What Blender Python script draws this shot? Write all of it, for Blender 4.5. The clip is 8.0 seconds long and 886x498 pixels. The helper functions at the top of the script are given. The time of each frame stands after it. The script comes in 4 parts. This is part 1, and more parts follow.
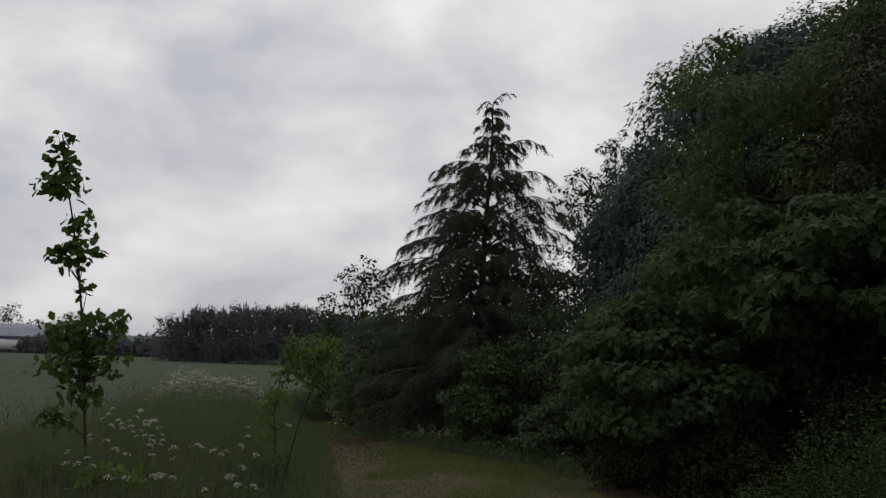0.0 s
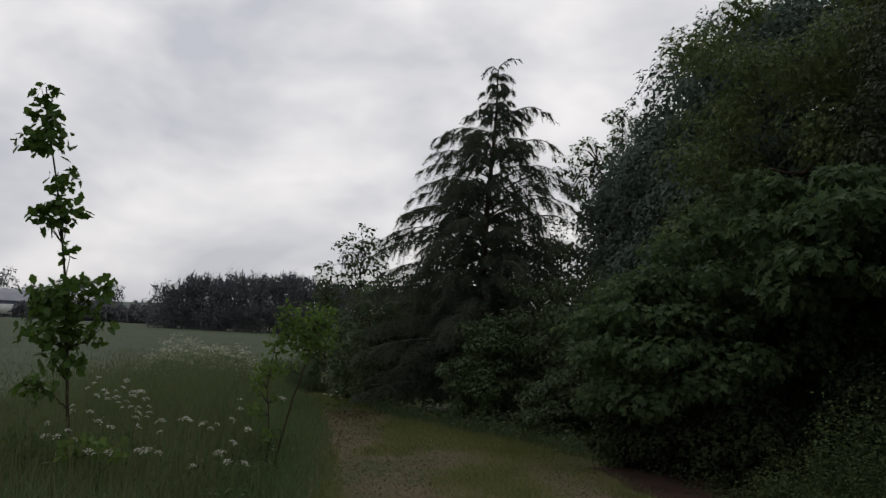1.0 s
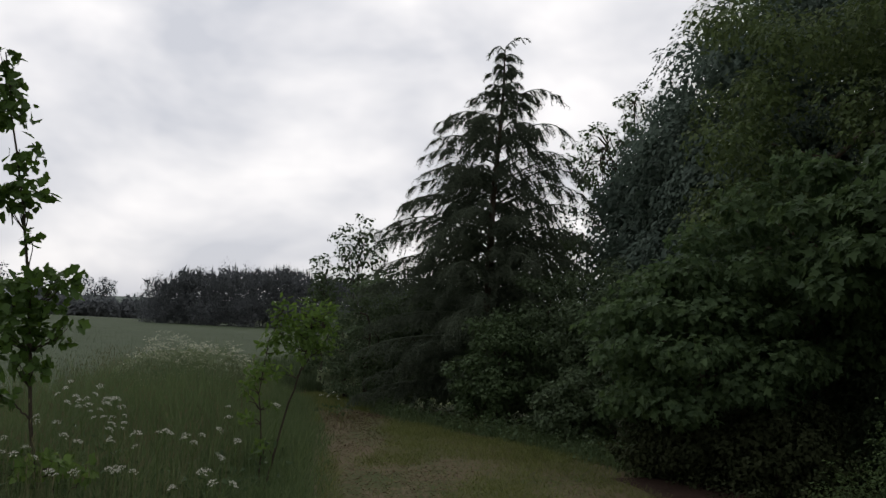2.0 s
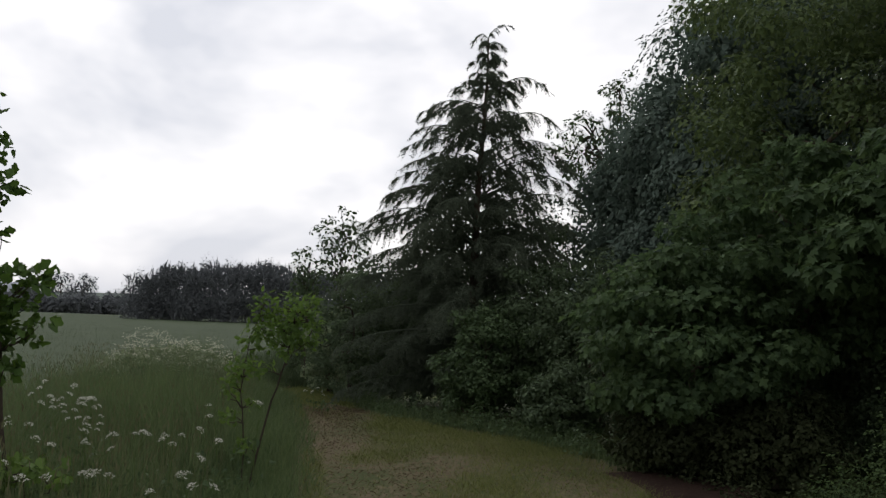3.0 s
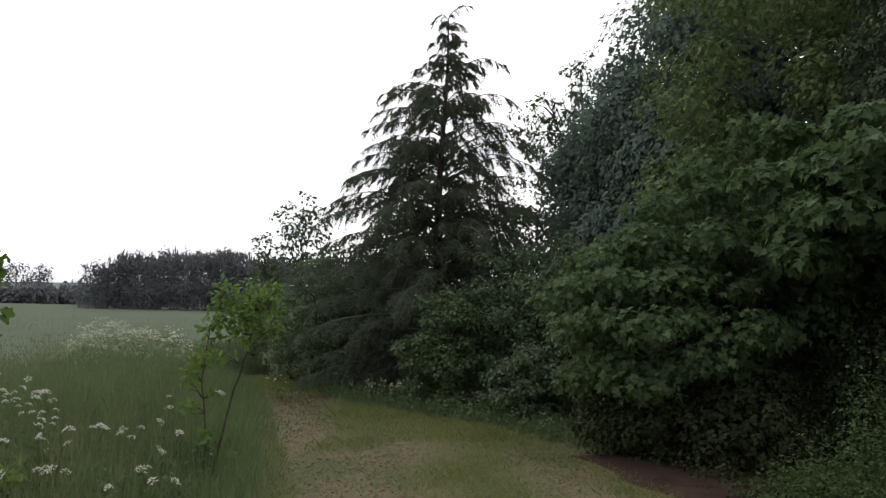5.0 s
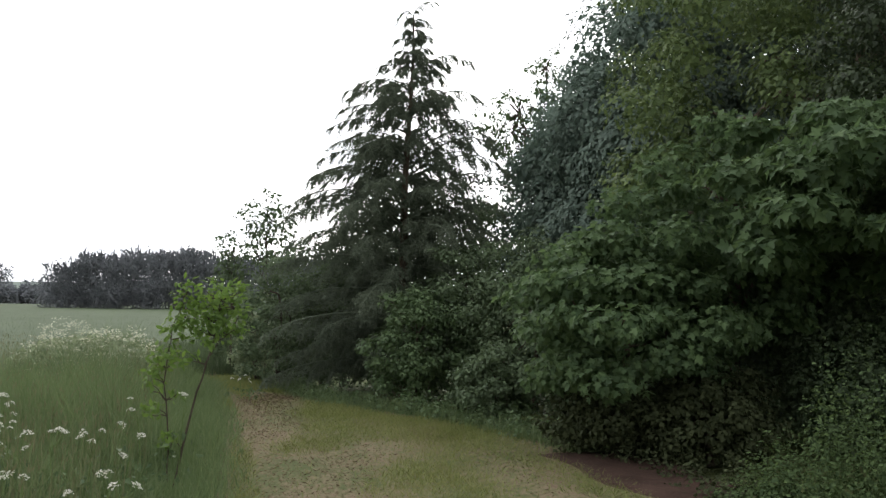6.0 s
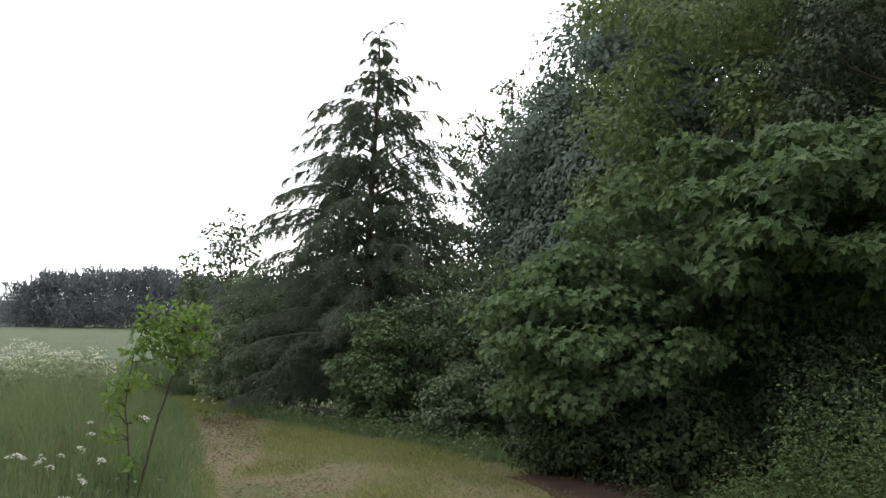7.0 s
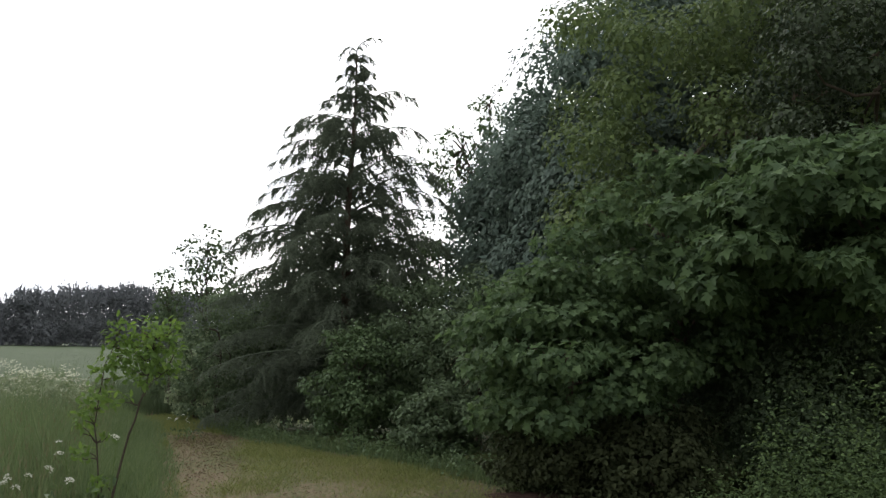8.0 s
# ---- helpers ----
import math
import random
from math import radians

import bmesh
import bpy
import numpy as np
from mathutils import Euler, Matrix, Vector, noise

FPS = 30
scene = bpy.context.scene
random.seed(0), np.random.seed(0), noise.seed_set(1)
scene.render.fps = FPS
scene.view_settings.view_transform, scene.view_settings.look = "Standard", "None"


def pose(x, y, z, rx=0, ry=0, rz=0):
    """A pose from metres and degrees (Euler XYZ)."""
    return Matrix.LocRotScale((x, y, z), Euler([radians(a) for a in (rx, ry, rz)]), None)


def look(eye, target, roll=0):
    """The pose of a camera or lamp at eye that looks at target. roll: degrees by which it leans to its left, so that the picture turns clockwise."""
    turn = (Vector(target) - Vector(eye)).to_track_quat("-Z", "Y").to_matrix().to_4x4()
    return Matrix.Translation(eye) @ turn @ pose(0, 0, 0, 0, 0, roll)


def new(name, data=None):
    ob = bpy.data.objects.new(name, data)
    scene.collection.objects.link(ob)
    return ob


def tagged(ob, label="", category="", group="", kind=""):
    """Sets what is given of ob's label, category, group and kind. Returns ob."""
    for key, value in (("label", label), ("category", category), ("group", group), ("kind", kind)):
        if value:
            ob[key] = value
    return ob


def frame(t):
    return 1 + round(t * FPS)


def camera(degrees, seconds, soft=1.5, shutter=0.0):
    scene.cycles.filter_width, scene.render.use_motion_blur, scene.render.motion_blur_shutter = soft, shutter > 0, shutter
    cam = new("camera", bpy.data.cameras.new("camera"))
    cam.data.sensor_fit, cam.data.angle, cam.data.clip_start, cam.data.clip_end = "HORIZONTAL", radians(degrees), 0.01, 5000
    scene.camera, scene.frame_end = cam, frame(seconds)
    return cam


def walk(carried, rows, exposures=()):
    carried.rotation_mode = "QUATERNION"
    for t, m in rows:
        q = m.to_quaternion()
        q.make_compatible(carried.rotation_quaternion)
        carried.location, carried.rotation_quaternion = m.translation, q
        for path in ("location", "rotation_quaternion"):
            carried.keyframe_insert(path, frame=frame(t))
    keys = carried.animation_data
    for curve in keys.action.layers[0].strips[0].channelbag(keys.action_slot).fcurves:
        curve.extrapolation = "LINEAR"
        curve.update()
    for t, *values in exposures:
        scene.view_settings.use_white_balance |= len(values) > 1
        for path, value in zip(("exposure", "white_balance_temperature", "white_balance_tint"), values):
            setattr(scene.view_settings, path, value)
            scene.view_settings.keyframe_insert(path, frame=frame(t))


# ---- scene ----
cam = camera(46, 8.0, soft=1.3)
PATH = [
    (0.0, pose(0.346, -2.050, 1.559, 96.042, -1.872, 1.699)),
    (0.5, pose(0.335, -1.924, 1.551, 95.430, -2.400, 1.528)),
    (1.0, pose(0.255, -1.486, 1.568, 94.493, -2.813, 1.454)),
    (2.5, pose(0.001, -0.047, 1.600, 94.090, -2.434, 0.714)),
    (3.0, pose(-0.000, -0.022, 1.598, 93.824, -2.065, 0.184)),
    (3.5, pose(0.000, 0.000, 1.600, 93.548, -1.700, 0.000)),
    (4.0, pose(-0.018, 0.046, 1.597, 93.329, -1.434, -0.428)),
    (4.5, pose(-0.029, 0.109, 1.597, 93.154, -1.270, -1.071)),
    (6.0, pose(-0.040, 0.253, 1.613, 92.898, -0.852, -3.811)),
    (6.5, pose(-0.036, 0.284, 1.623, 93.284, -0.684, -4.678)),
    (7.0, pose(-0.044, 0.293, 1.641, 93.939, -0.794, -5.714)),
    (7.5, pose(-0.003, 0.375, 1.642, 94.578, -0.682, -6.355)),
    (8.0, pose(-0.007, 0.372, 1.628, 94.914, -0.675, -6.856)),
]
EXPOSURES = [
    (0.0, -2.3), (0.5, -2.3), (1.0, -2.18), (2.5, -1.84), (3.0, -1.72), (3.5, -1.60), (4.0, -1.48), (4.5, -1.24),
    (6.0, -0.40), (6.5, -0.16), (7.0, -0.26), (7.5, -0.52), (8.0, -0.62),
]
walk(cam, PATH, EXPOSURES)

# ---- world: bright broken overcast, the sun behind the cloud ahead ----
SUN_AZ, SUN_EL = -14.0, 34.0
world = bpy.data.worlds.new("overcast_sky")
scene.world = world
world.use_nodes = True
wt = world.node_tree
wt.nodes.clear()


def wnode(kind, **kw):
    n = wt.nodes.new(kind)
    for k, v in kw.items():
        n.inputs[k].default_value = v
    return n


w_out = wt.nodes.new("ShaderNodeOutputWorld")
w_bg = wt.nodes.new("ShaderNodeBackground")
w_sky = wt.nodes.new("ShaderNodeTexSky")
w_sky.sky_type, w_sky.sun_disc = "NISHITA", False
w_sky.sun_elevation, w_sky.sun_rotation = radians(SUN_EL), radians(SUN_AZ)
w_gain = wt.nodes.new("ShaderNodeVectorMath")
w_gain.operation = "SCALE"
w_gain.inputs["Scale"].default_value = 0.10
w_co = wt.nodes.new("ShaderNodeTexCoord")
w_map = wt.nodes.new("ShaderNodeMapping")
w_map.inputs["Scale"].default_value = (1.0, 1.0, 1.9)
w_noise = wnode("ShaderNodeTexNoise", Scale=5.0, Detail=4.0, Roughness=0.5, Distortion=0.2)
w_ramp = wt.nodes.new("ShaderNodeValToRGB")
w_ramp.color_ramp.elements[0].position, w_ramp.color_ramp.elements[0].color = 0.34, (1.74, 1.79, 1.96, 1)
w_ramp.color_ramp.elements[1].position, w_ramp.color_ramp.elements[1].color = 0.66, (3.02, 2.94, 2.94, 1)
w_dot = wt.nodes.new("ShaderNodeVectorMath")
w_dot.operation = "DOT_PRODUCT"
sun_way = Vector((math.sin(radians(SUN_AZ)) * math.cos(radians(SUN_EL)), math.cos(radians(SUN_AZ)) * math.cos(radians(SUN_EL)), math.sin(radians(SUN_EL))))
w_dot.inputs[1].default_value = sun_way
w_glow = wt.nodes.new("ShaderNodeMapRange")
w_glow.inputs["From Min"].default_value, w_glow.inputs["From Max"].default_value = -1.0, 1.0
w_glow.inputs["To Min"].default_value, w_glow.inputs["To Max"].default_value = 0.42, 1.52
w_mul = wt.nodes.new("ShaderNodeVectorMath")
w_mul.operation = "SCALE"
w_mix = wt.nodes.new("ShaderNodeMix")
w_mix.data_type = "RGBA"
w_mix.inputs["Factor"].default_value = 0.9
link = wt.links.new
link(w_co.outputs["Generated"], w_map.inputs["Vector"])
link(w_map.outputs["Vector"], w_noise.inputs["Vector"])
link(w_noise.outputs["Fac"], w_ramp.inputs["Fac"])
link(w_co.outputs["Generated"], w_dot.inputs[0])
link(w_dot.outputs["Value"], w_glow.inputs["Value"])
link(w_ramp.outputs["Color"], w_mul.inputs[0])
link(w_glow.outputs["Result"], w_mul.inputs["Scale"])
link(w_sky.outputs["Color"], w_gain.inputs[0])
link(w_gain.outputs["Vector"], w_mix.inputs["A"])
link(w_mul.outputs["Vector"], w_mix.inputs["B"])
link(w_mix.outputs["Result"], w_bg.inputs["Color"])
link(w_bg.outputs["Background"], w_out.inputs["Surface"])

sun_data = bpy.data.lights.new("sun", "SUN")
sun_data.energy, sun_data.angle, sun_data.color = 0.9, radians(25), (1.0, 0.97, 0.92)
sun = new("sun", sun_data)
sun.matrix_world = look((0, 0, 0), -sun_way)

rng = np.random.default_rng(7)

# ---- materials ----


def material(name):
    m = bpy.data.materials.new(name)
    m.use_nodes = True
    t = m.node_tree
    b = t.nodes["Principled BSDF"]
    return m, t, b


def ramp(t, stops):
    n = t.nodes.new("ShaderNodeValToRGB")
    e = n.color_ramp.elements
    while len(e) < len(stops):
        e.new(0.5)
    for el, (p, c) in zip(e, stops):
        el.position, el.color = p, (*c, 1)
    return n


def mul(c, f):
    return tuple(v * f for v in c)


def leaf_material(name, dark, light, rough=0.5, glow=0.28, single=False, patch=0.8):
    """Leaf: colour varies leaf by leaf and in larger patches; light shines through it."""
    m, t, b = material(name)
    lk = t.links.new
    if single:
        rnd = t.nodes.new("ShaderNodeObjectInfo").outputs["Random"]
    else:
        rnd = t.nodes.new("ShaderNodeNewGeometry").outputs["Random Per Island"]
    r1 = ramp(t, [(0.0, dark), (0.6, tuple((a + c) / 2 for a, c in zip(dark, light))), (1.0, light)])
    geo = t.nodes.new("ShaderNodeNewGeometry")
    nz = t.nodes.new("ShaderNodeTexNoise")
    nz.inputs["Scale"].default_value, nz.inputs["Detail"].default_value = patch, 3
    lk(geo.outputs["Position"], nz.inputs["Vector"])
    mx = t.nodes.new("ShaderNodeMath")
    mx.operation = "MULTIPLY_ADD"
    mx.inputs[1].default_value = 0.55
    lk(rnd, mx.inputs[0])
    m2 = t.nodes.new("ShaderNodeMath")
    m2.operation = "MULTIPLY"
    m2.inputs[1].default_value = 0.5
    lk(nz.outputs["Fac"], m2.inputs[0])
    lk(m2.outputs[0], mx.inputs[2])
    lk(mx.outputs[0], r1.inputs["Fac"])
    lk(r1.outputs["Color"], b.inputs["Base Color"])
    b.inputs["Roughness"].default_value = rough
    b.inputs["Specular IOR Level"].default_value = 0.12
    tr = t.nodes.new("ShaderNodeBsdfTranslucent")
    hs = t.nodes.new("ShaderNodeHueSaturation")
    hs.inputs["Hue"].default_value, hs.inputs["Value"].default_value, hs.inputs["Saturation"].default_value = 0.485, 1.5, 1.1
    lk(r1.outputs["Color"], hs.inputs["Color"])
    lk(hs.outputs["Color"], tr.inputs["Color"])
    ms = t.nodes.new("ShaderNodeMixShader")
    ms.inputs["Fac"].default_value = glow
    lk(b.outputs["BSDF"], ms.inputs[1])
    lk(tr.outputs["BSDF"], ms.inputs[2])
    lk(ms.outputs["Shader"], t.nodes["Material Output"].inputs["Surface"])
    return m


def mottled(name, stops, scale=3.0, fine=40.0, rough=0.9, bump=0.4, dist=0.02, stretch=(1, 1, 1)):
    """Ground, bark and wall surfaces: two scales of noise and relief."""
    m, t, b = material(name)
    lk = t.links.new
    geo = t.nodes.new("ShaderNodeNewGeometry")
    mp = t.nodes.new("ShaderNodeMapping")
    mp.inputs["Scale"].default_value = stretch
    lk(geo.outputs["Position"], mp.inputs["Vector"])
    n1 = t.nodes.new("ShaderNodeTexNoise")
    n1.inputs["Scale"].default_value, n1.inputs["Detail"].default_value, n1.inputs["Roughness"].default_value = scale, 6, 0.6
    n2 = t.nodes.new("ShaderNodeTexNoise")
    n2.inputs["Scale"].default_value, n2.inputs["Detail"].default_value = fine, 4
    lk(mp.outputs["Vector"], n1.inputs["Vector"])
    lk(mp.outputs["Vector"], n2.inputs["Vector"])
    mx = t.nodes.new("ShaderNodeMix")
    mx.inputs["Factor"].default_value = 0.4
    lk(n1.outputs["Fac"], mx.inputs["A"])
    lk(n2.outputs["Fac"], mx.inputs["B"])
    r = ramp(t, stops)
    lk(mx.outputs["Result"], r.inputs["Fac"])
    lk(r.outputs["Color"], b.inputs["Base Color"])
    b.inputs["Roughness"].default_value = rough
    b.inputs["Specular IOR Level"].default_value = 0.08
    bp = t.nodes.new("ShaderNodeBump")
    bp.inputs["Strength"].default_value, bp.inputs["Distance"].default_value = bump, dist
    lk(n2.outputs["Fac"], bp.inputs["Height"])
    lk(bp.outputs["Normal"], b.inputs["Normal"])
    return m


M_BARK = mottled("bark", [(0.3, (0.05, 0.04, 0.03)), (0.7, (0.14, 0.11, 0.085))], 6, 60, 0.9, 0.8, 0.01, (1, 1, 0.25))
M_TWIG = mottled("twig_bark", [(0.3, (0.032, 0.027, 0.021)), (0.7, (0.085, 0.068, 0.050))], 20, 120, 0.8, 0.4, 0.003)
M_STEM = mottled("green_stem", [(0.3, (0.06, 0.10, 0.03)), (0.7, (0.12, 0.17, 0.06))], 20, 90, 0.6, 0.2, 0.002)
M_SYC = leaf_material("sycamore_leaf", (0.036, 0.064, 0.032), (0.104, 0.158, 0.066), 0.6, 0.36, False, 1.6)
M_SYC1 = leaf_material("sycamore_leaf_single", (0.036, 0.064, 0.032), (0.104, 0.158, 0.066), 0.6, 0.36, True, 1.6)
M_MID = leaf_material("field_maple_leaf", (0.038, 0.062, 0.029), (0.142, 0.192, 0.072), 0.55, 0.3)
# leaf green lightened and blued: the haze is mixed into the colour
M_BIG = leaf_material("hazed_broad_leaf", (0.072, 0.106, 0.088), (0.136, 0.178, 0.138), 0.62, 0.22)
M_SHRUB = leaf_material("shrub_leaf", (0.044, 0.074, 0.036), (0.105, 0.155, 0.066), 0.5, 0.22)
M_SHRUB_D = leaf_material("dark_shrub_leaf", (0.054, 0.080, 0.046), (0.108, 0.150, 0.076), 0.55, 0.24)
M_PALE = leaf_material("pale_leaf", (0.120, 0.155, 0.095), (0.225, 0.270, 0.160), 0.6, 0.34)
M_BRAMBLE = leaf_material("bramble_leaf", (0.034, 0.058, 0.026), (0.106, 0.156, 0.060), 0.75, 0.34, False, 3.0)
M_SAP = leaf_material("sapling_leaf", (0.040, 0.080, 0.020), (0.090, 0.155, 0.036), 0.45, 0.3, True)
M_SAP2 = leaf_material("bright_sapling_leaf", (0.060, 0.112, 0.028), (0.145, 0.226, 0.060), 0.5, 0.42, True)
# the shade of the deep recess is put into this leaf colour
M_RECESS = leaf_material("recess_shade_leaf", (0.026, 0.038, 0.022), (0.060, 0.082, 0.042), 0.5, 0.14)
# brownish weeds, darkened further to carry the overhang's shade
M_WEED = leaf_material("shade_tinted_weed_leaf", (0.022, 0.030, 0.014), (0.060, 0.072, 0.032), 0.8, 0.15)
M_CREAM = leaf_material("cream_floret", (0.380, 0.390, 0.280), (0.640, 0.640, 0.520), 0.7, 0.3)
# needles coloured paler than a conifer's, standing in for veiling haze
M_SPRUCE = leaf_material("hazed_conifer_needle", (0.070, 0.090, 0.066), (0.150, 0.178, 0.124), 0.65, 0.30)
M_GRASS = leaf_material("tall_grass_blade", (0.048, 0.086, 0.034), (0.160, 0.202, 0.100), 0.5, 0.38, False, 1.3)
M_SEED = leaf_material("grass_seed_head", (0.090, 0.100, 0.050), (0.160, 0.160, 0.090), 0.7, 0.3)
M_MOWN = leaf_material("mown_grass_blade", (0.082, 0.112, 0.032), (0.190, 0.200, 0.074), 0.6, 0.25, False, 0.7)
M_STRAW = leaf_material("dry_clipping", (0.080, 0.060, 0.040), (0.230, 0.186, 0.116), 0.8, 0.1, False, 1.1)
M_CROP = leaf_material("crop_blade", (0.040, 0.062, 0.030), (0.076, 0.104, 0.052), 0.5, 0.25, False, 0.35)
# grey-blue instead of leaf green, with aerial haze put into the colour
M_WOOD = leaf_material("hazed_far_leaf", (0.140, 0.150, 0.160), (0.172, 0.184, 0.190), 0.95, 0.18, False, 0.12)
M_FLOWER = leaf_material("white_floret", (0.500, 0.500, 0.430), (0.740, 0.740, 0.680), 0.7, 0.3)
M_GROUND = mottled("rough_ground", [(0.3, (0.05, 0.06, 0.025)), (0.55, (0.08, 0.10, 0.035)), (0.75, (0.10, 0.085, 0.05))], 0.8, 25, 0.95, 0.5, 0.03)
M_PATH = mottled("mown_path", [(0.40, (0.056, 0.072, 0.026)), (0.47, (0.086, 0.084, 0.040)), (0.54, (0.132, 0.108, 0.066)), (0.62, (0.090, 0.056, 0.040))], 0.55, 24, 0.95, 0.6, 0.02, (1, 0.4, 1))
M_SOIL = mottled("bare_soil", [(0.35, (0.026, 0.016, 0.012)), (0.65, (0.062, 0.038, 0.029))], 2.0, 30, 0.95, 0.7, 0.03)
M_FIELD = mottled("crop_canopy", [(0.35, (0.046, 0.064, 0.034)), (0.65, (0.066, 0.088, 0.047))], 0.25, 6, 0.85, 0.6, 0.08)
# distance haze of the hills is painted in as a pale green
M_HILL = mottled("hazed_hill", [(0.35, (0.10, 0.13, 0.11)), (0.65, (0.16, 0.19, 0.16))], 0.01, 0.08, 0.95, 0.2, 0.5)
M_ROOF = mottled("barn_roof", [(0.3, (0.26, 0.28, 0.32)), (0.7, (0.36, 0.38, 0.42))], 0.4, 4, 0.6, 0.2, 0.02)
M_BWALL = mottled("barn_wall", [(0.3, (0.17, 0.20, 0.26)), (0.7, (0.25, 0.28, 0.34))], 0.5, 5, 0.8, 0.2, 0.02)
M_WHITE = mottled("white_sheet", [(0.3, (0.70, 0.70, 0.70)), (0.7, (0.82, 0.82, 0.82))], 1, 8, 0.5, 0.1, 0.01)

# ---- mesh helpers ----


def mesh_of(name, verts, faces, mat, smooth=False):
    """verts n x 3; faces a list of index arrays, one per face size (m x k)."""
    me = bpy.data.meshes.new(name)
    verts = np.asarray(verts, dtype=np.float32)
    me.vertices.add(len(verts))
    me.vertices.foreach_set("co", verts.ravel())
    loops = np.concatenate([f.ravel() for f in faces]).astype(np.int32)
    sizes = np.concatenate([np.full(len(f), f.shape[1]) for f in faces]).astype(np.int32)
    me.loops.add(len(loops))
    me.loops.foreach_set("vertex_index", loops)
    me.polygons.add(len(sizes))
    starts = np.concatenate([[0], np.cumsum(sizes)[:-1]]).astype(np.int32)
    me.polygons.foreach_set("loop_start", starts)
    if smooth:
        me.polygons.foreach_set("use_smooth", np.ones(len(sizes), dtype=bool))
    me.update(calc_edges=True)
    me.materials.append(mat)
    return me


def child(name, me, parent, label=""):
    ob = new(name, me)
    ob.parent = parent
    return tagged(ob, label) if label else ob


def thing(name, at, label, category, group="", kind=""):
    ob = new(name)
    ob.location = at
    return tagged(ob, label, category, group, kind)


def unit(v):
    return v / np.maximum(np.linalg.norm(v, axis=-1, keepdims=True), 1e-9)


def fan(points, bend=0.0):
    """A leaf from its outline, in the xy plane, base at the origin, tip along +y, creased along the middle."""
    p = np.array([(x, y, abs(x) * bend - 0.12 * y * y) for x, y in points])
    n = len(p)
    f = np.array([[0, i, i + 1] for i in range(1, n - 1)])
    return p, f


OVATE = fan([(0, 0), (0.30, 0.28), (0.27, 0.65), (0, 1.0), (-0.27, 0.65), (-0.30, 0.28)], 0.35)
SIMPLE = fan([(0, 0), (0.34, 0.42), (0, 1.0), (-0.34, 0.42)], 0.4)
LOBED = fan([(0, 0), (0.22, -0.06), (0.46, 0.06), (0.33, 0.25), (0.50, 0.36), (0.63, 0.60), (0.40, 0.56), (0.24, 0.60), (0.20, 0.80), (0, 1.04), (-0.20, 0.80), (-0.24, 0.60), (-0.40, 0.56), (-0.63, 0.60), (-0.50, 0.36), (-0.33, 0.25), (-0.46, 0.06), (-0.22, -0.06)], 0.28)
POINTY = fan([(0, 0), (0.48, 0.22), (0.24, 0.50), (0, 1.0), (-0.24, 0.50), (-0.48, 0.22)], 0.25)
OAKY = fan([(0, 0), (0.16, 0.14), (0.34, 0.30), (0.24, 0.44), (0.42, 0.62), (0.24, 0.76), (0.14, 0.96), (0, 1.0), (-0.14, 0.96), (-0.24, 0.76), (-0.42, 0.62), (-0.24, 0.44), (-0.34, 0.30), (-0.16, 0.14)], 0.25)


def frames_for(normal, tip):
    """Rotation matrices whose columns are side, tip and normal."""
    n = unit(normal)
    y = unit(tip - (tip * n).sum(-1, keepdims=True) * n)
    x = np.cross(y, n)
    return np.stack([x, y, n], axis=-1)


def scatter(tmpl, pos, rot, size):
    """All copies of a template as one vertex and face array."""
    v, f = tmpl
    out = np.einsum("nij,kj->nki", rot, v) * size[:, None, None] + pos[:, None, :]
    faces = f[None] + (np.arange(len(pos)) * len(v))[:, None, None]
    return out.reshape(-1, 3), faces.reshape(-1, f.shape[1])


def tube(points, radii, sides=7):
    p = np.asarray(points, dtype=float)
    n = len(p)
    d = unit(np.gradient(p, axis=0))
    ref = np.where(np.abs(d[:, 2:3]) < 0.9, np.array([[0, 0, 1.0]]), np.array([[1.0, 0, 0]]))
    a = unit(np.cross(d, ref))
    b = np.cross(d, a)
    ang = np.linspace(0, 2 * np.pi, sides, endpoint=False)
    v = p[:, None] + (a[:, None] * np.cos(ang)[None, :, None] + b[:, None] * np.sin(ang)[None, :, None]) * np.asarray(radii, dtype=float)[:, None, None]
    f = []
    for i in range(n - 1):
        for k in range(sides):
            f.append((i * sides + k, i * sides + (k + 1) % sides, (i + 1) * sides + (k + 1) % sides, (i + 1) * sides + k))
    return v.reshape(-1, 3), np.array(f)


def join(parts):
    vs, fs, off = [], {}, 0
    for v, f in parts:
        vs.append(v)
        fs.setdefault(f.shape[1], []).append(f + off)
        off += len(v)
    return np.concatenate(vs), [np.concatenate(x) for x in fs.values()]


def wavy(a, b, n, sway):
    a, b = np.asarray(a, float), np.asarray(b, float)
    s = np.linspace(0, 1, n)[:, None]
    p = a + (b - a) * s
    p[1:-1] += rng.normal(0, sway, (n - 2, 3))
    return p


def leaf_pose(pos, out, up=0.55, wild=0.55, droop=0.5):
    n = len(pos)
    normal = unit(out * 0.8 + np.array([0, 0, up]) + rng.normal(0, wild, (n, 3)))
    tip = unit(out + np.array([0, 0, -droop]) + rng.normal(0, 0.5, (n, 3)))
    return frames_for(normal, tip)


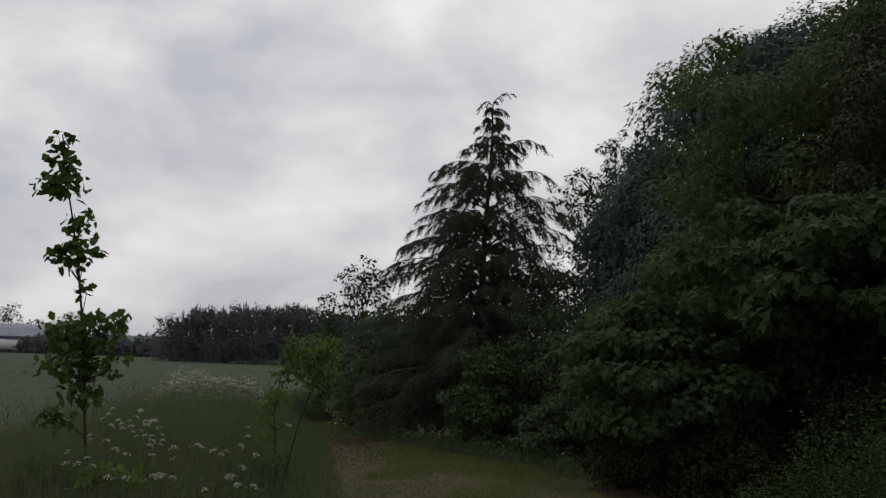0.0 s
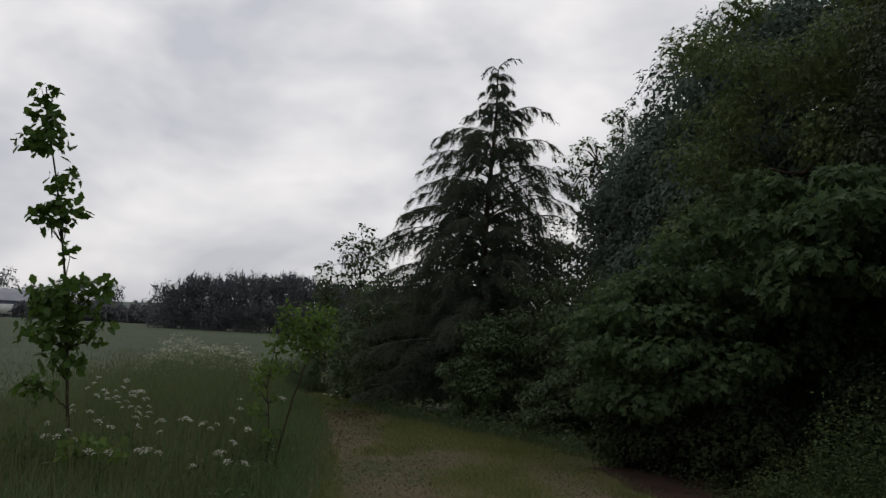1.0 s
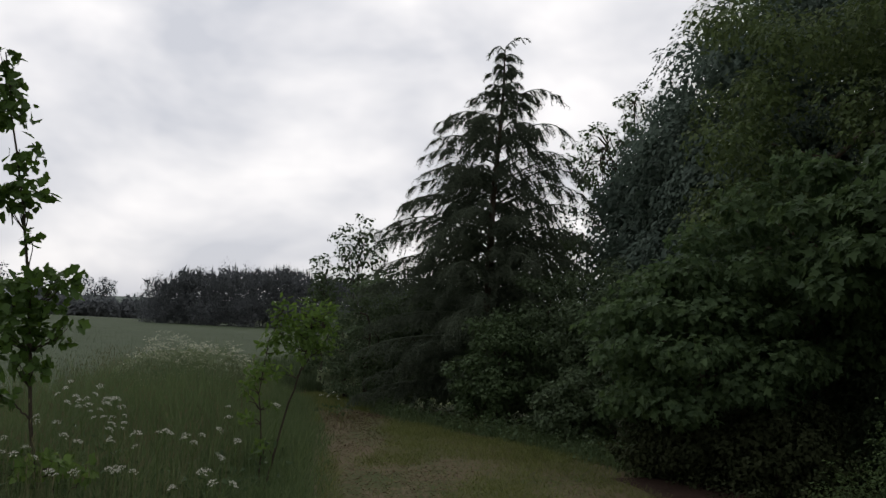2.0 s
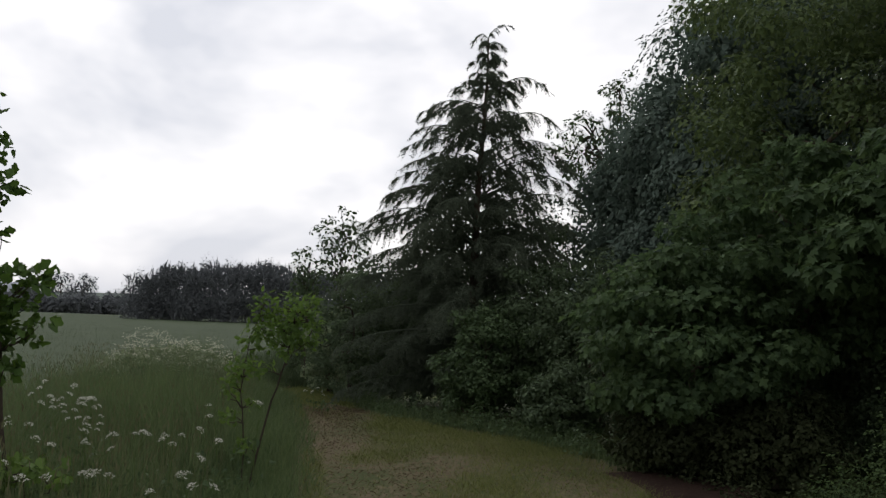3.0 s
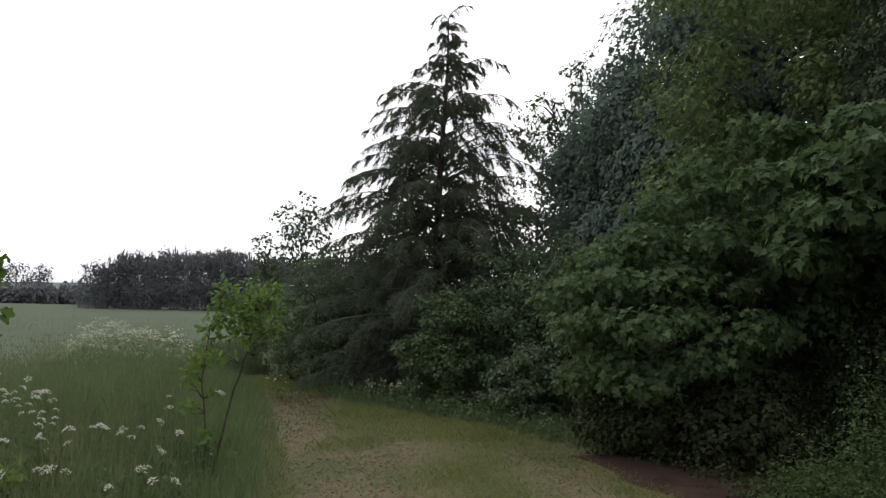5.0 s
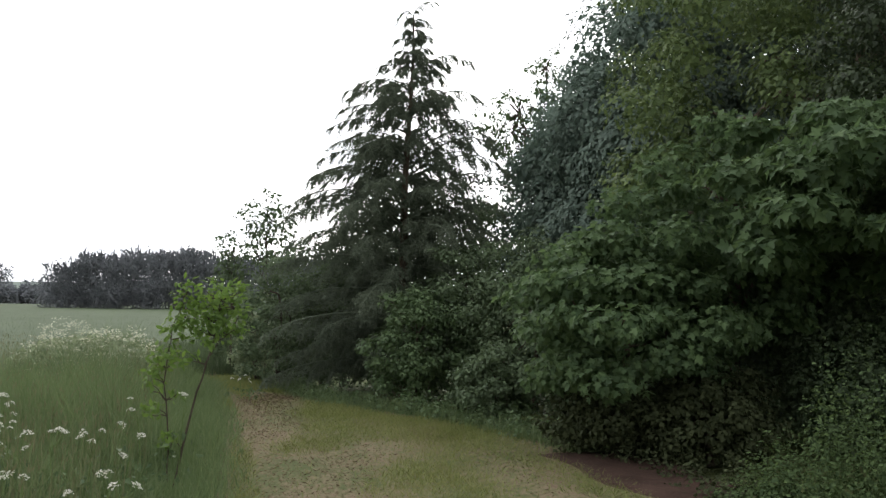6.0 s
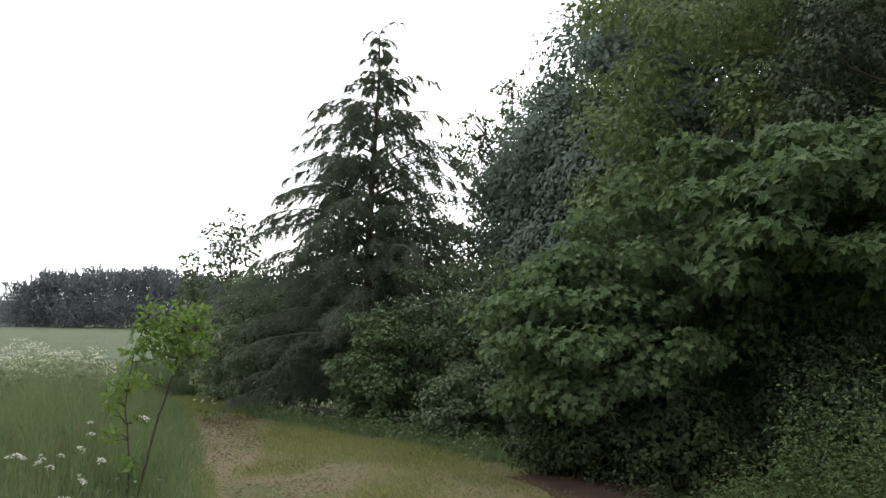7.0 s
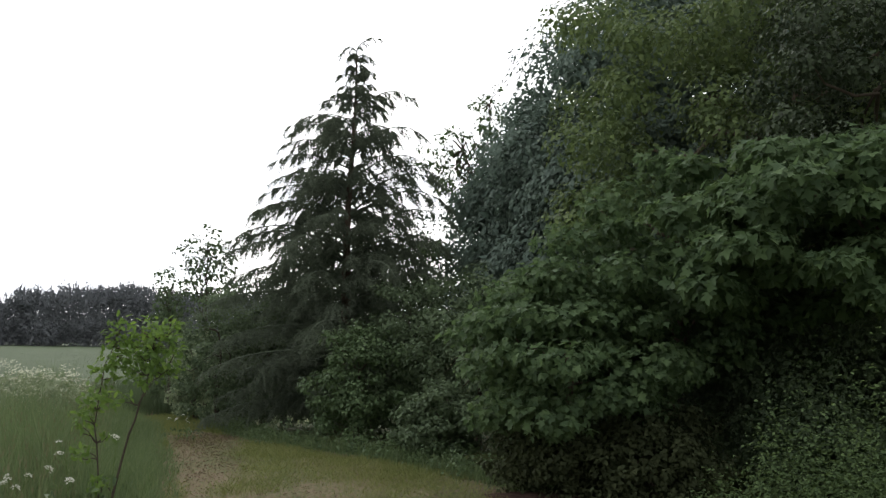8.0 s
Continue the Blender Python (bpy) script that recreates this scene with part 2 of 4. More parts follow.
def crown_points(center, radii, clumps, per, spread, ragged=0.16, inner=0.25, low=-0.9, flat=0.65):
    """Leaf places and outward directions for a crown of clumps set apart on an uneven ellipsoid."""
    c, r = np.array(center), np.array(radii)
    cand = unit(rng.normal(0, 1, (clumps * 7, 3)))
    cand = cand[cand[:, 2] > low]
    picked = [0]
    gap = ((cand - cand[0]) ** 2 * r * r).sum(1)
    while len(picked) < min(clumps, len(cand)):
        k = int(np.argmax(gap * rng.uniform(0.35, 1.0, len(gap))))
        picked.append(k)
        gap = np.minimum(gap, ((cand - cand[k]) ** 2 * r * r).sum(1))
    d = cand[picked]
    clumps = len(d)
    depth = np.where(rng.random(clumps) < inner, rng.uniform(0.5, 0.8, clumps), 1.0)
    bump = np.array([noise.noise(Vector(v * 2.2 + c)) for v in d]) * ragged * 2
    size = spread * rng.uniform(0.65, 1.35, clumps)
    cc = c + d * np.maximum(r - 0.55 * size[:, None], 0.3 * r) * (depth * (1 + bump + rng.normal(0, ragged * 0.3, clumps)))[:, None]
    pos, out = [], []
    for k in range(clumps):
        m = max(4, int(per * (size[k] / spread) ** 2))
        q = unit(rng.normal(0, 1, (m, 3)) + d[k] * 0.40 + np.array([0, 0, 0.12]))
        rad = size[k] * np.where(rng.random(m) < 0.25, rng.uniform(0.3, 0.85, m), rng.uniform(0.86, 1.05, m))
        rad *= 1 + 0.22 * np.sin(q[:, 0] * 7 + k) * np.cos(q[:, 2] * 6 + q[:, 1] * 5 + 2 * k)
        pos.append(cc[k] + q * rad[:, None] * np.array([1, 1, flat]))
        out.append(unit(q + d[k] * 0.25))
    return np.concatenate(pos), np.concatenate(out), cc, size


def leafy_core(at, r, flat, n, leaf, deep=0.86):
    """The shaded inside of a leaf clump: larger overlapping leaves turned every way."""
    q = unit(rng.normal(0, 1, (n, 3)))
    p = at + q * (r * rng.uniform(0.15, deep, n) ** 0.7)[:, None] * np.array([1, 1, flat])
    return scatter(SIMPLE, p, leaf_pose(p, q, 0.2, 0.6), leaf * rng.uniform(0.7, 1.4, n))


def broad_tree(name, base, center, radii, clumps, per, spread, leaf, tmpl, mat, label, category, trunk_r=0.12, limbs=8, single=0, single_mat=None, ragged=0.16, inner=0.25, low=-0.9, group="", bark=None, up=0.5, flat=0.65, wild=0.42, dense=0, sway=0.04, seed=0):
    global rng
    rng = np.random.default_rng(int(1000 * abs(center[0]) + 100 * abs(center[1]) + 10 * center[2]) + seed)
    bark = bark or M_BARK
    t = thing(name, base, label, category, group)
    b = np.array(base, float)
    pos, out, cc, cs = crown_points(center, radii, clumps, per, spread, ragged, inner, low, flat)
    keep = pos[:, 2] > 0.03
    pos, out = pos[keep], out[keep]
    rot = leaf_pose(pos, out, up, wild)
    size = leaf * rng.uniform(0.6, 1.25, len(pos))
    top = np.array(center, float) + np.array([0, 0, radii[2] * 0.45])
    tp = wavy(b, top, 8, 0.035 * radii[0])
    v, f = tube(tp - b, np.linspace(trunk_r, trunk_r * 0.25, 8), 9)
    child("trunk", mesh_of("trunk", v, [f], bark, True), t)
    for k in rng.choice(len(cc), min(limbs, len(cc)), replace=False):
        s = tp[rng.integers(4, 8)]
        lp = wavy(s, cc[k], 7, sway * radii[0])
        lp[2:4, 2] += 0.05 * radii[2]
        v, f = tube(lp - b, np.linspace(trunk_r * 0.38, trunk_r * 0.07, 7), 6)
        child("limb", mesh_of("limb", v, [f], bark, True), t)
    # the leaves on the open side can be told apart one by one
    if single:
        order = np.argsort(pos[:, 1] + rng.normal(0, 0.25, len(pos)) + 0.2 * np.abs(pos[:, 2] - 2.2))
        near, rest = order[:single], order[single:]
        lm = mesh_of("leaf", tmpl[0], [tmpl[1]], single_mat)
        for i in near:
            ob = child("leaf", lm, t)
            ob.matrix_basis = Matrix.LocRotScale(Vector(pos[i] - b), Matrix(rot[i].tolist()).to_quaternion(), Vector((size[i],) * 3))
        pos, rot, size = pos[rest], rot[rest], size[rest]
    parts = [scatter(tmpl, pos - b, rot, size)]
    if dense:
        parts += [leafy_core(cc[k] - b, cs[k], flat, dense, leaf * (1.7 if tmpl is SIMPLE else 1.35), 0.93 if tmpl is SIMPLE else 0.62) for k in range(len(cc)) if cc[k][2] > cs[k] * 0.6]
    v, f = join(parts)
    tagged(child("crown", mesh_of("crown", v, f, mat), t), kind="stuff")
    return t

# ---- ground ----


def spread_axis(near, far, step):
    a = np.arange(-near, near + step, step)
    g = near * (far / near) ** np.linspace(0, 1, 22)[1:]
    return np.concatenate([-g[::-1], a, g])


gx, gy = spread_axis(26, 2600, 0.5), spread_axis(26, 2600, 0.5)
GX, GY = np.meshgrid(gx, gy)
near_ground = (np.abs(GX) < 30) & (np.abs(GY) < 30)
GZ = np.zeros_like(GX)
GZ[near_ground] = [noise.noise(Vector((x * 0.5, y * 0.5, 0))) * 0.03 - 0.03 for x, y in zip(GX[near_ground], GY[near_ground])]
ny, nx = GX.shape
ids = np.arange(nx * ny).reshape(ny, nx)
gf = np.stack([ids[:-1, :-1], ids[:-1, 1:], ids[1:, 1:], ids[1:, :-1]], -1).reshape(-1, 4)
ground = new("ground", mesh_of("ground", np.stack([GX, GY, GZ], -1).reshape(-1, 3), [gf], M_GROUND, True))
tagged(ground, "rough grassy ground of a field margin", "ground", kind="structure")


def left_edge(y):
    return np.interp(y, [-8, 5, 8.85, 14, 19.4, 21, 22.5, 24], [-0.5, -0.8, -1.15, -1.85, -2.8, -3.5, -4.6, -6.5])


def hedge_edge(y):
    return np.interp(y, [-8, 7, 8.5, 9.9, 11.8, 13.2, 14.3, 16.8, 19, 22, 24], [3.4, 3.0, 2.75, 2.45, 2.0, 1.5, 0.9, -0.9, -1.7, -2.4, -3.4])


py = np.arange(-8, 24.01, 0.25)
ps = np.linspace(0, 1, 17)
PX = left_edge(py)[:, None] - 0.25 + (hedge_edge(py) - left_edge(py) + 0.6)[:, None] * ps[None]
PY = np.repeat(py[:, None], 17, 1)
PZ = np.array([[noise.noise(Vector((x * 1.3, y * 0.9, 3))) * 0.02 + 0.022 for x, y in zip(rx, ry)] for rx, ry in zip(PX, PY)])
PZ[:, 0] = PZ[:, -1] = -0.08
ids = np.arange(PX.size).reshape(PX.shape)
pf = np.stack([ids[:-1, :-1], ids[:-1, 1:], ids[1:, 1:], ids[1:, :-1]], -1).reshape(-1, 4)
path = new("path", mesh_of("path", np.stack([PX, PY, PZ], -1).reshape(-1, 3), [pf], M_PATH, True))
tagged(path, "mown grass path strewn with dry brown clippings", "path", kind="structure")


sy_ = np.arange(6.6, 11.4, 0.2)
SX = hedge_edge(sy_)[:, None] - 0.58 + np.linspace(0, 1, 9)[None] * 1.4 + 0.10 * np.sin(sy_ * 3.1)[:, None]
SY = np.repeat(sy_[:, None], 9, 1)
SZ = np.array([[0.045 + 0.025 * noise.noise(Vector((x * 2, y * 2, 4))) for x, y in zip(a, b)] for a, b in zip(SX, SY)])
SZ[:, 0], SZ[:, -1], SZ[0], SZ[-1] = -0.05, -0.05, -0.05, -0.05
ids = np.arange(SX.size).reshape(SX.shape)
sf = np.stack([ids[:-1, :-1], ids[:-1, 1:], ids[1:, 1:], ids[1:, :-1]], -1).reshape(-1, 4)
soil = new("bare_soil", mesh_of("bare_soil", np.stack([SX, SY, SZ], -1).reshape(-1, 3), [sf], M_SOIL, True))
tagged(soil, "bare reddish-brown soil under the hedge's overhang", "soil", kind="structure")


def blades(pos, height, width, lean, segs=2, curl=0.35):
    """Tapered, bent grass blades as one vertex and face array."""
    n = len(pos)
    az = rng.uniform(0, 2 * np.pi, n)
    side = np.stack([np.cos(az), np.sin(az), np.zeros(n)], -1)
    la = rng.normal(0, 1, (n, 2)) * lean[:, None]
    rows = []
    for k in range(segs + 1):
        s = k / segs
        c = pos + np.stack([la[:, 0] * s ** 2, la[:, 1] * s ** 2, height * (s - curl * 0.3 * s ** 3)], -1)
        w = width * (1 - s) * 0.5
        if k < segs:
            rows += [c - side * w[:, None], c + side * w[:, None]]
        else:
            rows += [c]
    v = np.stack(rows, 1)
    m = len(rows)
    off = (np.arange(n) * m)[:, None]
    quads = np.concatenate([off + np.array([[2 * k, 2 * k + 1, 2 * k + 3, 2 * k + 2]]) for k in range(segs - 1)]) if segs > 1 else np.zeros((0, 4), int)
    tris = off + np.array([[m - 3, m - 2, m - 1]])
    return v.reshape(-1, 3), [quads, tris] if segs > 1 else [tris]


# tall grass of the verge between the path and the crop
n = 64000
gy_ = 3.5 + 19.5 * rng.random(n) ** 0.8
FIELD_X = -5.3
gx_ = left_edge(gy_) + 0.12 - rng.random(n) ** 0.85 * (left_edge(gy_) + 0.2 - FIELD_X + 0.35)
gx_ += np.array([0.16 * noise.noise(Vector((y * 1.3, 2.0, 0))) + 0.10 * noise.noise(Vector((y * 4.0, 5.0, 0))) for y in gy_])
clump = np.array([noise.noise(Vector((x * 0.7, y * 0.7, 5))) for x, y in zip(gx_, gy_)])
edge = np.clip((left_edge(gy_) - gx_) / 1.15, 0.0, 1.0)
tuft = np.array([noise.noise(Vector((x * 2.6, y * 2.2, 11))) for x, y in zip(gx_, gy_)])
gh = (0.20 + 0.48 * edge + 0.50 * clump * edge + 0.40 * tuft * (0.25 + 0.75 * edge)) * np.interp(gy_, [7.0, 10.0, 12, 15], [0.58, 1.0, 1.0, 0.85]) * rng.uniform(0.45, 1.5, n)
v, f = blades(np.stack([gx_, gy_, np.full(n, -0.03)], -1), gh, rng.uniform(0.007, 0.019, n), 0.06 + 0.20 * gh, 2)
verge = new("verge_grass", mesh_of("verge_grass", v, f, M_GRASS))
tagged(verge, "tall uncut green meadow grass beside the path", "grass", kind="stuff")

# seed heads on thin stalks above the grass
n = 4200
sy = 5 + 17 * rng.random(n)
sx = left_edge(sy) - 0.7 - rng.random(n) * 3.2
sh = rng.uniform(0.55, 0.95, n)
st = np.stack([sx, sy, np.full(n, -0.03)], -1)
v1, f1 = blades(st, sh, np.full(n, 0.006), np.full(n, 0.06), 3, 0.1)
hd = st + np.stack([rng.normal(0, 0.03, n), rng.normal(0, 0.03, n), sh * 0.93], -1)
rot = frames_for(unit(rng.normal(0, 1, (n, 3)) * np.array([1, 1, 0.2])), np.tile([[0.15, 0, 1.0]], (n, 1)))
v2, f2 = scatter((SIMPLE[0] * np.array([0.28, 1, 1]), SIMPLE[1]), hd, rot, rng.uniform(0.03, 0.065, n))
seedheads = new("grass_seed_heads", mesh_of("grass_seed_heads", np.concatenate([v1, v2]), [f1[0], np.concatenate([f1[1], f2 + len(v1)])], M_SEED))
tagged(seedheads, "straw-coloured grass seed heads standing above the verge", "grass", kind="stuff")

# stubble and clippings on the path
n = 190000
my = 4 + 19 * rng.random(n) ** 0.85
mx_ = left_edge(my) + rng.random(n) * (hedge_edge(my) - left_edge(my) + 0.15)
green = np.array([noise.noise(Vector((x * 0.9, y * 0.33, 9))) for x, y in zip(mx_, my)])
frac = (mx_ - left_edge(my)) / (hedge_edge(my) - left_edge(my))
keep = rng.random(n) < np.clip(0.10 + 2.2 * green + (0.62 + 0.4 * (my < 12)) * np.exp(-((frac - 0.80) / 0.16) ** 2) + 0.45 * np.exp(-((frac - 0.30) / 0.10) ** 2) + 0.6 * (frac < 0.06), 0.03, 1)
keep &= mx_ < hedge_edge(my) - np.interp(my, [11, 12.5], [0.42, -0.1]) + rng.normal(0, 0.10, n)
mp_ = np.stack([mx_, my, np.full(n, 0.005)], -1)[keep]
v, f = blades(mp_, rng.uniform(0.03, 0.10, len(mp_)), rng.uniform(0.005, 0.011, len(mp_)), np.full(len(mp_), 0.06), 1)
mown = new("mown_grass", mesh_of("mown_grass", v, f, M_MOWN))
tagged(mown, "short mown green and yellowing grass of the path", "grass", kind="stuff")
n = 60000
my = 4 + 19 * rng.random(n) ** 0.85
mx_ = left_edge(my) + rng.random(n) * (hedge_edge(my) - left_edge(my) + 0.1)
brown = np.array([noise.noise(Vector((x * 0.9, y * 0.33, 9))) for x, y in zip(mx_, my)])
keep = rng.random(n) < np.clip(0.42 - 2.6 * brown - np.where(my < 12, 0.9, 0.5) * np.exp(-((mx_ - left_edge(my)) / (hedge_edge(my) - left_edge(my)) - 0.80) ** 2 / 0.03), 0.02, 1)
keep &= mx_ < hedge_edge(my) - np.interp(my, [11, 12.5], [0.45, -0.1]) + rng.normal(0, 0.10, n)
mp_ = np.stack([mx_, my, 0.024 + 0.014 * rng.random(n)], -1)[keep]
k = len(mp_)
rot = frames_for(unit(rng.normal(0, 0.22, (k, 3)) + np.array([0, 0, 1])), unit(rng.normal(0, 1, (k, 3)) * np.array([1, 1, 0.2])))
v, f = scatter((SIMPLE[0] * np.array([0.3, 1, 1]), SIMPLE[1]), mp_, rot, 0.010 + 0.034 * rng.random(k) ** 2)
clips = new("grass_clippings", mesh_of("grass_clippings", v, [f], M_STRAW))
tagged(clips, "dry brown grass clippings lying on the mown path", "clippings", kind="stuff")

# grass tufts along the hedge's foot
n = 3200
ty = 11.2 + 9 * rng.random(n)
tx = hedge_edge(ty) + rng.normal(0.08, 0.13, n)
v, f = blades(np.stack([tx, ty, np.full(n, 0.0)], -1), rng.uniform(0.08, 0.34, n), rng.uniform(0.006, 0.013, n), np.full(n, 0.08), 2)
tagged(new("hedge_foot_grass", mesh_of("hedge_foot_grass", v, f, M_GRASS)), "uncut grass tufts where the path meets the hedge", "grass", kind="stuff")

# ---- crop field ----
fx = np.concatenate([FIELD_X - np.linspace(0, 20, 60), FIELD_X - 20 - np.geomspace(1, 240, 22)])
fy = np.concatenate([np.linspace(-30, 6, 10), np.linspace(7, 45, 100), np.geomspace(46, 160, 24)])
FX, FY = np.meshgrid(fx, fy)
FZ = np.array([[0.40 + 0.05 * noise.noise(Vector((x * 0.8, y * 0.8, 1))) + 0.03 * noise.noise(Vector((x * 0.08, y * 0.08, 7))) for x, y in zip(a, b)] for a, b in zip(FX, FY)])
FZ[:, 0] = -0.1
ids = np.arange(FX.size).reshape(FX.shape)
ff = np.stack([ids[:-1, :-1], ids[1:, :-1], ids[1:, 1:], ids[:-1, 1:]], -1).reshape(-1, 4)
field = new("crop_field", mesh_of("crop_field", np.stack([FX, FY, FZ], -1).reshape(-1, 3), [ff], M_FIELD, True))
tagged(field, "wide field of even green young cereal crop", "field", kind="structure")
n = 25000
cy = 9 + 60 * rng.random(n) ** 1.6
cx = FIELD_X - 0.05 - rng.random(n) ** 1.2 * (0.45 * cy + 2)
v, f = blades(np.stack([cx, cy, np.full(n, 0.18)], -1), rng.uniform(0.25, 0.40, n), rng.uniform(0.012, 0.022, n), np.full(n, 0.07), 2)
crop = new("crop_blades", mesh_of("crop_blades", v, f, M_CROP))
tagged(crop, "green cereal blades standing in the field", "crop", kind="stuff")
# the strip behind the path's end
n = 16000
cy = 22 + 30 * rng.random(n) ** 1.4
cx = -5.3 + rng.random(n) * 4.2
v, f = blades(np.stack([cx, cy, np.full(n, -0.02)], -1), rng.uniform(0.3, 0.75, n), rng.uniform(0.012, 0.022, n), np.full(n, 0.1), 2)
rough = new("rough_grass", mesh_of("rough_grass", v, f, M_CROP))
tagged(rough, "rank grass beyond the bend of the path", "grass", kind="stuff")

# ---- distance: hill, wood, hedge, barn ----
hx = np.linspace(-1500, 1500, 160)
rows = []
for y, h in ((560, -1.0), (620, 4.0), (700, 8.0), (800, 11.0), (900, 10.0), (1000, -2.0)):
    rows.append(np.stack([hx, np.full(160, float(y)), np.array([h + (0 if h < 0 else 2.2 * noise.noise(Vector((x * 0.006, y * 0.004, 0)))) for x in hx])], -1))
HV = np.stack(rows)
ids = np.arange(6 * 160).reshape(6, 160)
hf = np.stack([ids[:-1, :-1], ids[:-1, 1:], ids[1:, 1:], ids[1:, :-1]], -1).reshape(-1, 4)
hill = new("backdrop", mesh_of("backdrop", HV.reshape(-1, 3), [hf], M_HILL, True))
tagged(hill, "low green hills on the horizon, coloured pale for haze", "hill", kind="structure")


def far_trees(name, rows_, leaf, mat, label, category):
    """A belt of trees: (x, y, width, height) each; many leaf clumps and upright shoots, in one object."""
    parts = []
    for x, y, w, h in rows_:
        pos, out, cc, cs = crown_points((x, y, h * 0.52), (w, w * 0.8, h * 0.50), 18, 40, w * 0.42, 0.26, 0.1, -0.9, 1.5)
        keep = pos[:, 2] > 0.2
        pos, out = pos[keep], out[keep]
        parts.append(scatter(SIMPLE, pos, leaf_pose(pos, out, 0.4, 0.22), leaf * rng.uniform(0.6, 1.4, len(pos))))
        parts += [leafy_core(cc[k], cs[k], 1.4, 24, leaf * 1.8) for k in range(len(cc)) if cc[k][2] > 0.3]
        k = 80
        a = np.stack([x + rng.normal(0, w * 0.55, k), y + rng.normal(0, w * 0.4, k), h * rng.uniform(0.74, 0.97, k)], -1)
        tip = unit(rng.normal(0, 0.28, (k, 3)) + np.array([0, 0, 1]))
        parts.append(scatter((SIMPLE[0] * np.array([0.13, 1, 1]), SIMPLE[1]), a, frames_for(unit(rng.normal(0, 1, (k, 3))), tip), h * rng.uniform(0.07, 0.21, k)))
        parts.append((lambda q: (q[0], np.concatenate([q[1][:, [0, 1, 2]], q[1][:, [0, 2, 3]]])))(tube(wavy((x, y, -0.1), (x, y, h * 0.8), 4, 0.1), [0.09, 0.08, 0.06, 0.03], 5)))
    v, f = join(parts)
    ob = new(name, mesh_of(name, v, f, mat))
    return tagged(ob, label, category, kind="stuff")


wood = []
for k in range(88):
    x = -34.0 + 34 * k / 87 + rng.normal(0, 0.4)
    h = np.interp(x, [-34, -32.5, -27, -22, -15, 0], [4.3, 5.3, 6.1, 6.2, 5.9, 5.6]) * rng.uniform(0.80, 1.08)
    wood.append((x, 111 + rng.uniform(0, 7), rng.uniform(1.2, 1.9), h))
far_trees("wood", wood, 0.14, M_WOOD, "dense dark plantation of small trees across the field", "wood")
belt = [(-75 + 1.5 * k + rng.normal(0, 0.6), 172 + rng.uniform(-3, 3), rng.uniform(1.3, 2.0), rng.uniform(2.0, 3.1)) for k in range(0, 26)]
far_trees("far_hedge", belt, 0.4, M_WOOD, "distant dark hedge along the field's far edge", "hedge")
for x, y, w, h in ((-109, 240, 3.0, 11.0), (-101, 236, 2.2, 7.6), (-94, 238, 3.0, 9.6), (-89, 240, 3.0, 10.0), (-83, 238, 2.8, 9.0), (-119, 242, 3.4, 10.0)):
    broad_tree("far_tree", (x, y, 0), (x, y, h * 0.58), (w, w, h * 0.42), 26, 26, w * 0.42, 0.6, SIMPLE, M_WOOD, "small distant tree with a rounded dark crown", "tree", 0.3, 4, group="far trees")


def box(x0, x1, y0, y1, z0, z1):
    v = np.array([(x, y, z) for z in (z0, z1) for y in (y0, y1) for x in (x0, x1)], float)
    f = np.array([(0, 2, 3, 1), (4, 5, 7, 6), (0, 1, 5, 4), (2, 6, 7, 3), (0, 4, 6, 2), (1, 3, 7, 5)])
    return v, f


def barn(x, y, length, depth, eave, ridge):
    t = thing("barn", (x, y, 0), "long low farm shed with a pale grey roof", "barn")
    v, f = box(-length / 2, length / 2, -depth / 2, depth / 2, -0.1, eave)
    child("wall", mesh_of("wall", v, [f], M_BWALL), t)
    L, D = length / 2 + 0.4, depth / 2 + 0.5
    prof = [(-D, eave - 0.05), (-D * 0.55, eave + (ridge - eave) * 0.66), (0, ridge), (D * 0.55, eave + (ridge - eave) * 0.66), (D, eave - 0.05)]
    pts = [(sx * L, a, b + o) for sx in (-1, 1) for o in (0, 0.18) for a, b in prof]
    f = []
    for o in (0, 5):
        for k in range(4):
            f.append((o + k, o + k + 1, 10 + o + k + 1, 10 + o + k))
    for s in (0, 10):
        for k in range(4):
            f.append((s + k, s + k + 1, s + 5 + k + 1, s + 5 + k))
    f += [(0, 10, 15, 5), (4, 9, 19, 14)]
    child("roof", mesh_of("roof", np.array(pts), [np.array(f)], M_ROOF), t, "pale grey curved sheet roof")
    for k in range(7):
        v, f = box(-0.9, 0.9, -0.06, 0.06, -0.6, 0.6)
        ob = child("window", mesh_of("window", v, [f], M_WHITE if k == 5 else M_BWALL), t)
        ob.location = (-length / 2 + 3 + k * 5.4, -depth / 2 - 0.03, eave * 0.62)
    return t


barn(-101, 200, 38, 12, 3.2, 5.5)


def trailer(x, y):
    t = thing("trailer", (x, y, 0), "white flat-sided trailer parked beside the shed", "trailer")
    v, f = box(-3.2, 3.2, -1.1, 1.1, 0.8, 2.6)
    child("body", mesh_of("body", v, [f], M_WHITE), t)
    for sx in (-1.6, 1.6):
        for sy in (-1.0, 1.0):
            v, f = tube([(sx, sy - 0.12, 0.42), (sx, sy + 0.12, 0.42)], [0.42, 0.42], 12)
            child("wheel", mesh_of("wheel", v, [f], M_BARK), t)


trailer(-88, 191)

# ---- conifer ----


